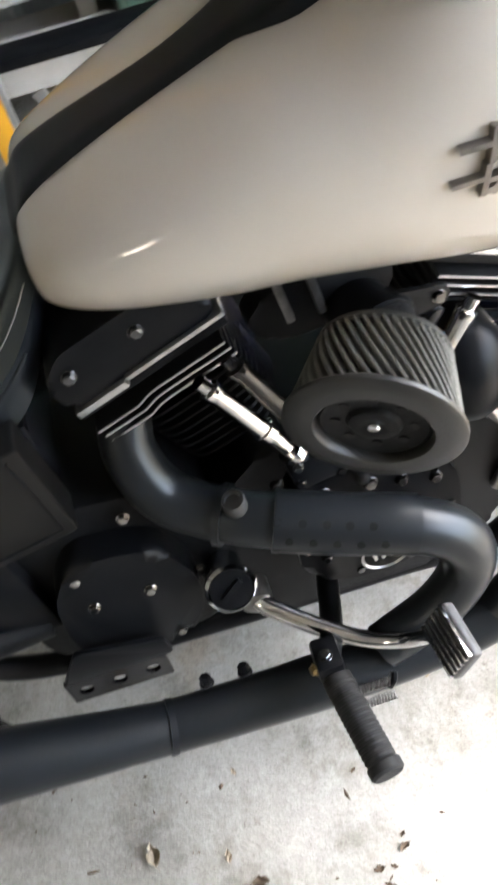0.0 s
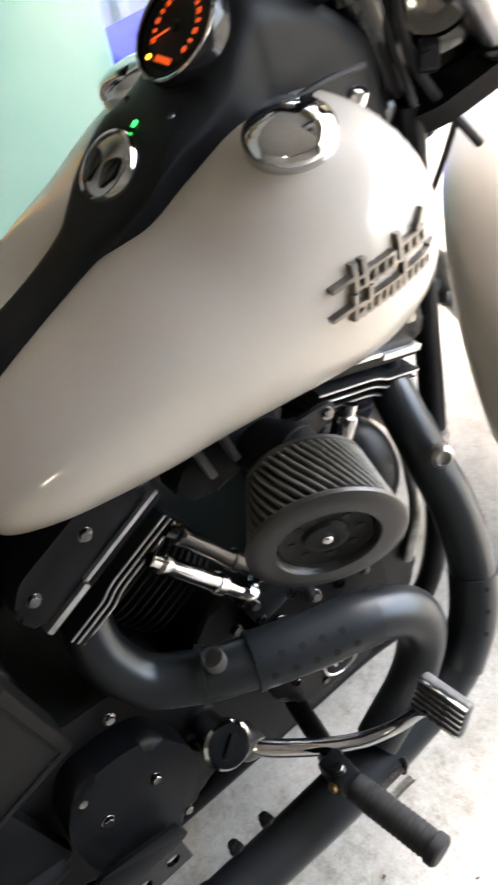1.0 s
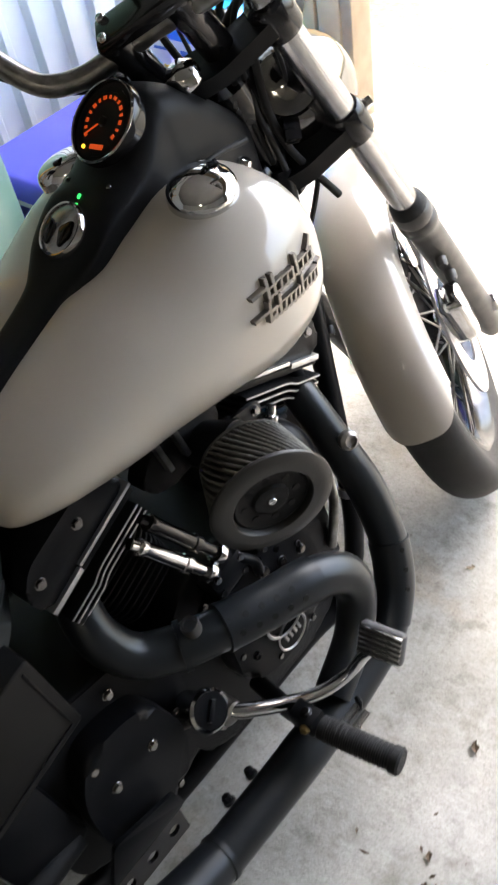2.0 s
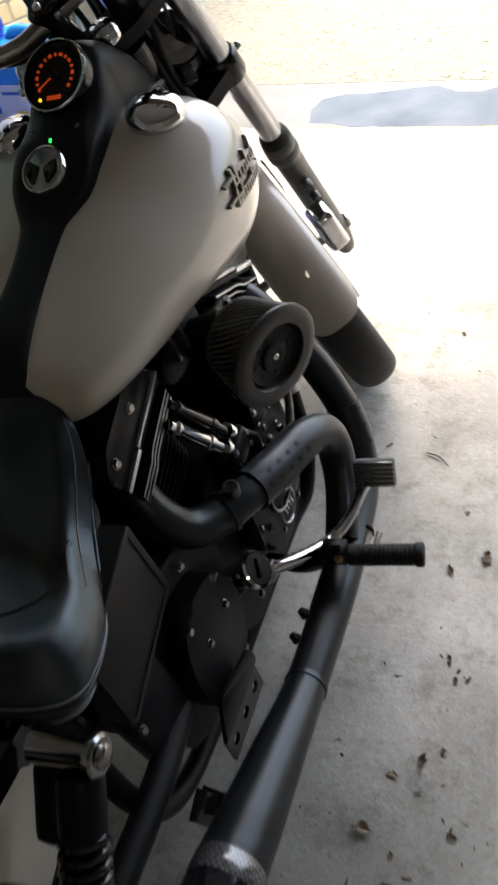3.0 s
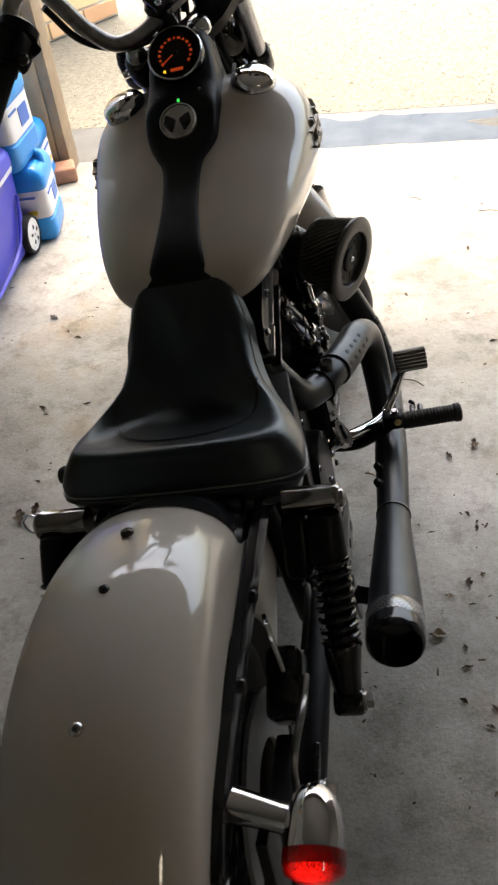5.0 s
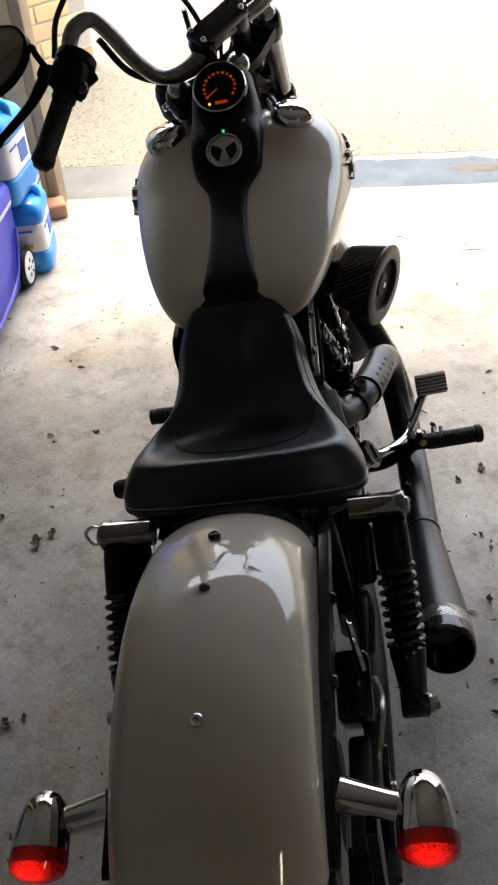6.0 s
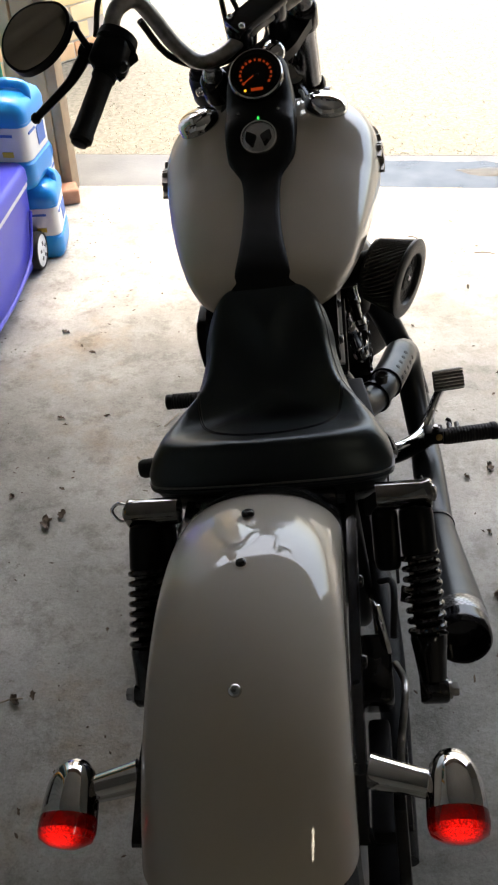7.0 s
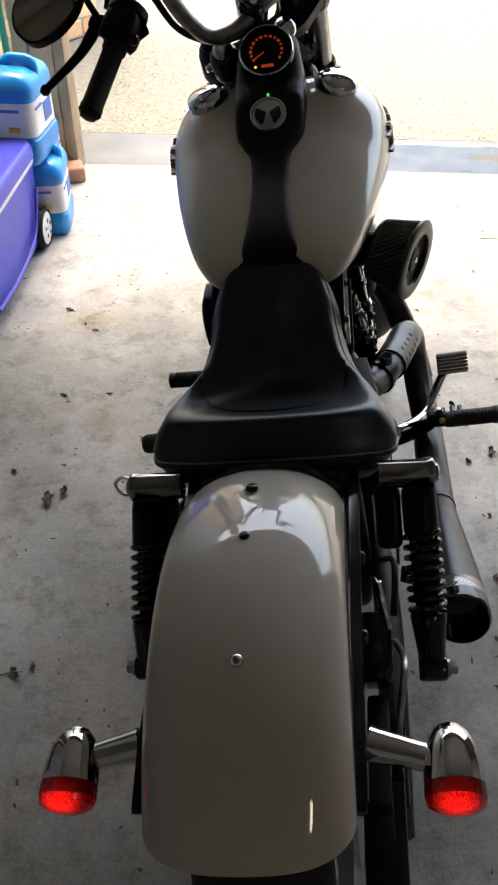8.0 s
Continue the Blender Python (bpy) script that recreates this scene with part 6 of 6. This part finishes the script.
can_1 = water_can(pose(-1.020, 2.20, 0.0, 0, 0, 8) @ Matrix.Scale(1.1, 4), "bright blue plastic can with a white label on the floor")
can_2 = copy_thing(can_1, pose(-1.060, 2.19, 0.2675, 0, 0, -3) @ Matrix.Scale(1.1, 4))
tagged(can_2, "bright blue plastic can stacked on another blue can")
can_3 = copy_thing(can_1, pose(-1.10, 2.47, 0.0, 0, 0, 95))
tagged(can_3, "bright blue plastic can behind the stacked cans")
can_4 = copy_thing(can_1, pose(-1.32, 2.26, 0.0, 0, 0, 4))
can_5 = copy_thing(can_1, pose(-1.325, 2.25, 0.243, 0, 0, 0))
tagged(can_5, "bright blue plastic can stacked on another blue can")

# doorway post
# Tan timber in a darker tone: the post's shaded side, put into colour.
SHADETIMBER = material("aged_timber", (0.24, 0.175, 0.11), 0.7, 0, (0.36, 0.265, 0.17), 14, bump=0.25, bump_scale=90)
TAN = material("tan_timber", (0.36, 0.26, 0.15), 0.7, 0, (0.48, 0.36, 0.22), 9, bump=0.2, bump_scale=90)
post = thing("door_post", pose(-1.035, DOOR_Y, 0), "weathered tan timber door post with an edge board", "post", kind="structure")
part("timber", block(0.085, 0.09, 2.26, 0.006, pose(-0.015, 0, 1.13)), TAN, post)
part("timber", block(0.05, 0.06, 2.26, 0.004, pose(-0.09, -0.02, 1.13)), TAN, post, "tan timber strip")
part("edge_board", block(0.04, 0.10, 2.26, 0.003, pose(0.050, 0.008, 1.13)), SHADETIMBER, post, "edge board coloured darker as the post's shaded side")
brick_stop = part("broken_brick", block(0.10, 0.09, 0.06, 0.012, pose(-0.985, 2.585, 0.030, 0, 0, 20), 3), material("red_brick", (0.33, 0.15, 0.09), 0.85, 0, (0.45, 0.24, 0.15), 30, bump=0.4), None)
tagged(brick_stop, "broken reddish brick lying beside the door post", "brick")
hose = part("hose_pipe", tube([(-1.16, 2.60, 0.0), (-1.165, 2.605, 0.5), (-1.17, 2.61, 1.2)], 0.013, 12), GREENPIPE, None)
tagged(hose, "green plastic pipe standing against the wall", "pipe")
red_pole = part("red_pole", tube([(-1.50, 2.48, 0.0), (-1.52, 2.47, 1.3)], 0.02, 12, smooth=False), REDPL, None)
tagged(red_pole, "thin red-orange pole leaning in the corner", "pole")

# mint cupboard by the tin wall
cup = thing("cupboard", pose(-1.36, 1.135, 0), "tall glossy mint green metal cupboard against the wall", "cupboard")
part("body", block(0.46, 0.63, 1.75, 0.02, pose(0, 0, 0.905), 3), MINT, cup)
part("door", block(0.02, 0.60, 1.66, 0.008, pose(0.245, 0, 0.92), 3), MINT, cup, "glossy mint door")
part("plinth", block(0.42, 0.58, 0.03, 0.002, pose(0, 0, 0.015)), DARKJUNK, cup)
part("handle", tube([(0.262, -0.24, 0.98), (0.285, -0.24, 1.0), (0.285, -0.24, 1.14), (0.262, -0.24, 1.16)], 0.007, 10), CHROME, cup)

# ladder leaning upright in front of it
ladder = thing("ladder", pose(-1.075, 0.72, 0, 0, 2, 0), "yellow fibreglass ladder standing upright before the cupboard", "ladder")
for y in (-0.20, 0.21):
    part("stringer", block(0.030, 0.045, 1.70, 0.004, pose(0, y, 0.85)), YELLOW, ladder, "yellow fibreglass stringer")
    part("edge_strip", block(0.030, 0.012, 1.70, 0.002, pose(0, y + 0.030, 0.85)), RAIL, ladder, "grey aluminium edge")
    part("ladder_foot", block(0.05, 0.07, 0.03, 0.006, pose(0, y, 0.012)), RUBBER, ladder)
for k in range(5):
    part("rung", block(0.06, 0.37, 0.022, 0.004, pose(-0.002, 0.005, 0.28 + 0.28 * k)), SATIN, ladder, "dark grey ladder rung")

# low bench with boards and a crate, behind the ladder
bench = thing("bench", pose(-1.36, 0.46, 0), "low rough bench of pale boards with dark gaps", "bench")
for k, (z, x) in enumerate(((0.16, 0.10), (0.30, 0.02))):
    part("board", block(0.24, 0.72, 0.028, 0.004, pose(x, 0.0, z)), BOARD, bench, "whitewashed board")
part("fascia", block(0.02, 0.68, 0.11, 0.004, pose(0.225, 0.0, 0.215)), BOARD, bench, "pale fascia board")
for k in range(6):
    part("slat", block(0.012, 0.03, 0.15, 0.002, pose(0.215, -0.26 + 0.11 * k, 0.078, 25, 0, 0)), BOARD if k % 2 else RAIL, bench)
for y in (-0.30, 0.30):
    part("leg", block(0.20, 0.04, 0.286, 0.004, pose(0.02, y, 0.143)), BOARD, bench)
crate = thing("crate", pose(-1.37, 0.47, 0.315), "dark plastic crate with slatted sides on the bench", "crate")
part("base", block(0.30, 0.56, 0.012, 0.002, pose(0, 0, 0.008)), DARKJUNK, crate)
for k in range(9):
    part("slat", block(0.012, 0.02, 0.22, 0.003, pose(0.145, -0.26 + 0.065 * k, 0.12)), RAIL if k in (3, 4, 6) else DARKJUNK, crate)
for z in (0.03, 0.22):
    part("rail", block(0.016, 0.56, 0.025, 0.003, pose(0.145, 0, z)), DARKJUNK, crate)
part("back_panel", block(0.012, 0.56, 0.24, 0.002, pose(-0.145, 0, 0.12)), DARKJUNK, crate)

# brick house wall outside
BRICK = bpy.data.materials.new("cream_red_brick")
BRICK.use_nodes = True
bt = BRICK.node_tree
bb = bt.nodes["Principled BSDF"]
oi = bt.nodes.new("ShaderNodeObjectInfo")
rm = bt.nodes.new("ShaderNodeValToRGB")
rm.color_ramp.elements[0].color, rm.color_ramp.elements[0].position = (0.72, 0.52, 0.26, 1), 0.0
rm.color_ramp.elements[1].color, rm.color_ramp.elements[1].position = (0.66, 0.34, 0.18, 1), 1.0
e2 = rm.color_ramp.elements.new(0.7)
e2.color = (0.78, 0.62, 0.36, 1)
bn = bt.nodes.new("ShaderNodeTexNoise")
bn.inputs["Scale"].default_value = 60
bx = bt.nodes.new("ShaderNodeBump")
bx.inputs["Strength"].default_value, bx.inputs["Distance"].default_value = 0.4, 0.003
bt.links.new(oi.outputs["Random"], rm.inputs[0])
bt.links.new(rm.outputs[0], bb.inputs["Base Color"])
bt.links.new(bn.outputs[0], bx.inputs["Height"])
bt.links.new(bx.outputs[0], bb.inputs["Normal"])
bb.inputs["Roughness"].default_value = 0.85
MORTAR = material("grey_mortar", (0.48, 0.43, 0.36), 0.9, 0, (0.56, 0.51, 0.43), 50, bump=0.3)
WM = pose(-1.30, 4.76, -0.02) @ pose(0, 0, 0, 0, 0, 53 + 180)
house = part("wall_house", block(1.9, 0.09, 2.6, 0, pose(0.95, 0.045, 1.3)), MORTAR, None, smooth=False, m=WM)
tagged(house, "cream and red brick house wall outside the doorway", "wall", kind="structure")
first = part("brick", block(0.235, 0.05, 0.080, 0.004, None, 1), BRICK, house, m=pose(0.12, 0.074, 0.05))
for row in range(22):
    for k in range(8):
        x = 0.12 + 0.246 * k + (0.123 if row % 2 else 0)
        if (row or k) and x < 1.85:
            twin(first, pose(x, 0.074 + random.uniform(-0.002, 0.002), 0.05 + 0.091 * row), house)

# dead leaves, twigs and grit on the floor
def leaf_mesh(seed, mat, name="dead_leaf"):
    """A crumpled, torn leaf one unit long, with a thin stalk."""
    r = random.Random(seed)
    bm = bmesh.new()
    n, cols = 9, (-1, -0.72, -0.4, 0, 0.4, 0.72, 1)
    rows = []
    curl, fold, twist = r.uniform(0.5, 1.2), r.uniform(0.2, 0.7), r.uniform(-0.5, 0.5)
    tear = [r.choice((1, 1, 0.8, 0.45, 1.1)) for _ in range(2 * n + 2)]
    for i in range(n + 1):
        t = i / n
        w = (0.30 * math.sin(math.pi * min(1, t * 0.97 + 0.02)) ** 0.8 + 0.012)
        row = []
        for j in cols:
            ww = w * (tear[i] if j < 0 else tear[i + n])
            x = (t - 0.5) + 0.06 * math.sin(3 * j + seed)
            z = 0.03 + fold * abs(j) * ww + curl * 0.5 * (t - 0.5) ** 2 + twist * j * ww * (t - 0.5) + 0.05 * math.sin(9 * t + 4 * j + seed)
            row.append(bm.verts.new((x, j * ww, max(0.0, z) + 0.02)))
        rows.append(row)
    m = len(cols) - 1
    for a, b in zip(rows, rows[1:]):
        for j in range(m):
            bm.faces.new((a[j], a[j + 1], b[j + 1], b[j]))
    lo = [[bm.verts.new(v.co - Vector((0, 0, 0.018))) for v in row] for row in rows]
    for a, b in zip(lo, lo[1:]):
        for j in range(m):
            bm.faces.new((a[j], b[j], b[j + 1], a[j + 1]))
    tube([(0.47, 0, 0.06), (0.62, 0.04, 0.03), (0.72, 0.10, 0.02)], 0.014, 5, bm, per=3)
    return part(name, bm, mat, None)


LEAVES = []
for i in range(6):
    o = leaf_mesh(i, LEAF if i < 4 else LEAFPALE)
    LEAVES.append(o)
LEAF_SPOTS = [
    (0.405, 0.823, 1.0), (0.39, 0.826, 0.6), (0.377, 1.009, 1.3), (0.438, 1.049, 2.0), (0.251, 0.634, 0.7), (0.321, 0.504, 1.9), (0.392, 0.632, 1.5),
    (0.297, 0.791, 0.6), (-0.565, 1.222, 1.0), (-0.629, 0.806, 3.0), (-0.60, 0.835, 2.0), (-0.689, 1.209, 1.2), (-0.575, 0.327, 1.8), (-0.543, 0.34, 1.4),
    (-0.738, 0.895, 1.2), (-0.772, 1.635, 1.6), (0.199, 1.311, 1.0), (0.52, 0.70, 1.2), (0.47, 0.42, 1.6), (0.55, 0.30, 1.5), (0.36, 0.36, 1.0), (0.43, 0.22, 1.7),
    (0.35, 0.60, 1.0), (0.62, 1.5, 1.2), (0.30, 1.70, 1.0), (0.50, 1.95, 1.3), (0.72, 2.2, 1.2), (-0.35, 1.9, 1.0), (-0.45, 1.05, 0.8),
]
for i, (x, y, sz) in enumerate(LEAF_SPOTS):
    o = LEAVES[i if i < 6 else i % (6 if sz < 1.1 else 4)]
    s = 0.016 * sz
    m = pose(x, y, 0.0005, 0, 0, random.uniform(0, 360)) @ Matrix.Diagonal((s, s, s * 1.2, 1))
    if i < 6:
        o.matrix_basis = m
    else:
        o = twin(o, m, None)
        o.parent = None
    tagged(o, "curled dry brown leaf lying on the concrete floor" if i % 6 < 4 or sz >= 1.1 else "pale dry leaf lying on the concrete floor", "leaf", "dead leaves on the floor")
# more crumpled leaves and bits, thickest beside the bike's right
lr = random.Random(17)
for k in range(165):
    if k >= 120:
        x, y = lr.gauss(0.52, 0.16), lr.gauss(0.45, 0.35)
        if x < 0.36:
            x = 0.36 + lr.random() * 0.3
    elif k >= 95:
        x, y = lr.choice((lr.gauss(0.78, 0.10), lr.gauss(0.62, 0.10))), lr.gauss(0.08, 0.22)
    elif k < 60:
        x, y = 0.40 + 0.6 * lr.random() ** 1.5, lr.gauss(0.35, 0.5)
    else:
        x, y = lr.uniform(-1.0, -0.35), lr.uniform(-0.3, 2.3)
    s = 0.016 * (lr.choice((0.8, 1.1, 1.4)) if 95 <= k < 120 else lr.choice((0.35, 0.4, 0.5, 0.6, 0.8, 1.1)))
    o = twin(LEAVES[k % 4], pose(x, y, 0.0005, lr.uniform(-8, 8), lr.uniform(-8, 8), lr.uniform(0, 360)) @ Matrix.Diagonal((s * lr.uniform(0.7, 1.3), s * lr.uniform(0.6, 1.2), s * lr.uniform(0.6, 1.2), 1)), None)
    o.parent = None
    tagged(o, "small crumpled brown leaf fragment on the concrete floor", "leaf", "leaf fragments on the floor")
grit = bmesh.new()
gr = random.Random(5)
CLUMPS = [(gr.uniform(-0.95, 1.2), gr.uniform(-0.5, 2.5), gr.uniform(0.03, 0.16)) for _ in range(46)]
for k in range(1500):
    if k % 3:
        cx, cy, cr = gr.choice(CLUMPS)
        x, y = gr.gauss(cx, cr), gr.gauss(cy, cr)
    else:
        x, y = gr.uniform(-1.0, 1.3), gr.uniform(-0.6, 2.6)
    if abs(x) < 0.16 or y > 2.66:
        continue
    s = 0.0006 + 0.0028 * gr.random() ** 3
    a = gr.uniform(0, math.pi)
    long = gr.uniform(0.8, 3.2)
    n = gr.choice((4, 5, 6))
    vs = []
    for i in range(n):
        q = 2 * math.pi * i / n
        u, v = s * long * math.cos(q) * gr.uniform(0.6, 1.3), s * math.sin(q) * gr.uniform(0.6, 1.3)
        vs.append(grit.verts.new((x + u * math.cos(a) - v * math.sin(a), y + u * math.sin(a) + v * math.cos(a), 0.0003)))
    top = grit.verts.new((x + gr.uniform(-s, s) * 0.4, y, s * gr.uniform(0.4, 1.1)))
    for i in range(n):
        grit.faces.new((vs[i], vs[(i + 1) % n], top))
grit_ob = part("grit", grit, LEAF, None, smooth=False)
tagged(grit_ob, "dark grit and leaf crumbs scattered over the concrete", "debris", kind="stuff")
twigs = [((0.55, 2.18, 0.004), (0.62, 2.17, 0.006)), ((0.33, 2.30, 0.004), (0.37, 2.27, 0.005)), ((-0.40, 1.18, 0.004), (-0.37, 1.235, 0.005)), ((-0.62, 0.31, 0.004), (-0.56, 0.33, 0.006)), ((0.28, 1.30, 0.004), (0.33, 1.27, 0.005)), ((0.18, 0.95, 0.004), (0.21, 0.93, 0.005))]
for a, b in twigs:
    mid = (Vector(a) + Vector(b)) / 2 + Vector((0.004, 0.006, 0.001))
    t = part("twig", tube([a, mid, b], 0.0016, 6, per=3), LEAF if a[1] > 1.25 else LEAFPALE, None)
    tagged(t, "thin dry twig lying on the concrete floor", "twig", "twigs on the floor")
# stones of the gravel yard near the doorway
stones = bmesh.new()
for k in range(5200):
    x, y = gr.uniform(-1.2, 2.6), DOOR_Y + 0.46 + gr.random() ** 1.6 * 2.2
    s = gr.uniform(0.002, 0.0065)
    a = gr.uniform(0, 6.28)
    base = [stones.verts.new((x + s * math.cos(a + q) * gr.uniform(0.7, 1.2), y + s * math.sin(a + q) * gr.uniform(0.7, 1.2), -0.0238)) for q in (0, 1.26, 2.5, 3.77, 5.0)]
    tp = [stones.verts.new((x + (v.co.x - x) * 0.6, y + (v.co.y - y) * 0.6, -0.0238 + s * gr.uniform(0.4, 0.8))) for v in base]
    for i in range(5):
        j = (i + 1) % 5
        stones.faces.new((base[i], base[j], tp[j], tp[i]))
    stones.faces.new(tp)
st = part("gravel", stones, material("gravel_stone", (0.15, 0.139, 0.102), 0.85, 0, (0.34, 0.325, 0.27), 30), None, smooth=False)
tagged(st, "small pale gravel stones beyond the drain", "gravel", kind="stuff")
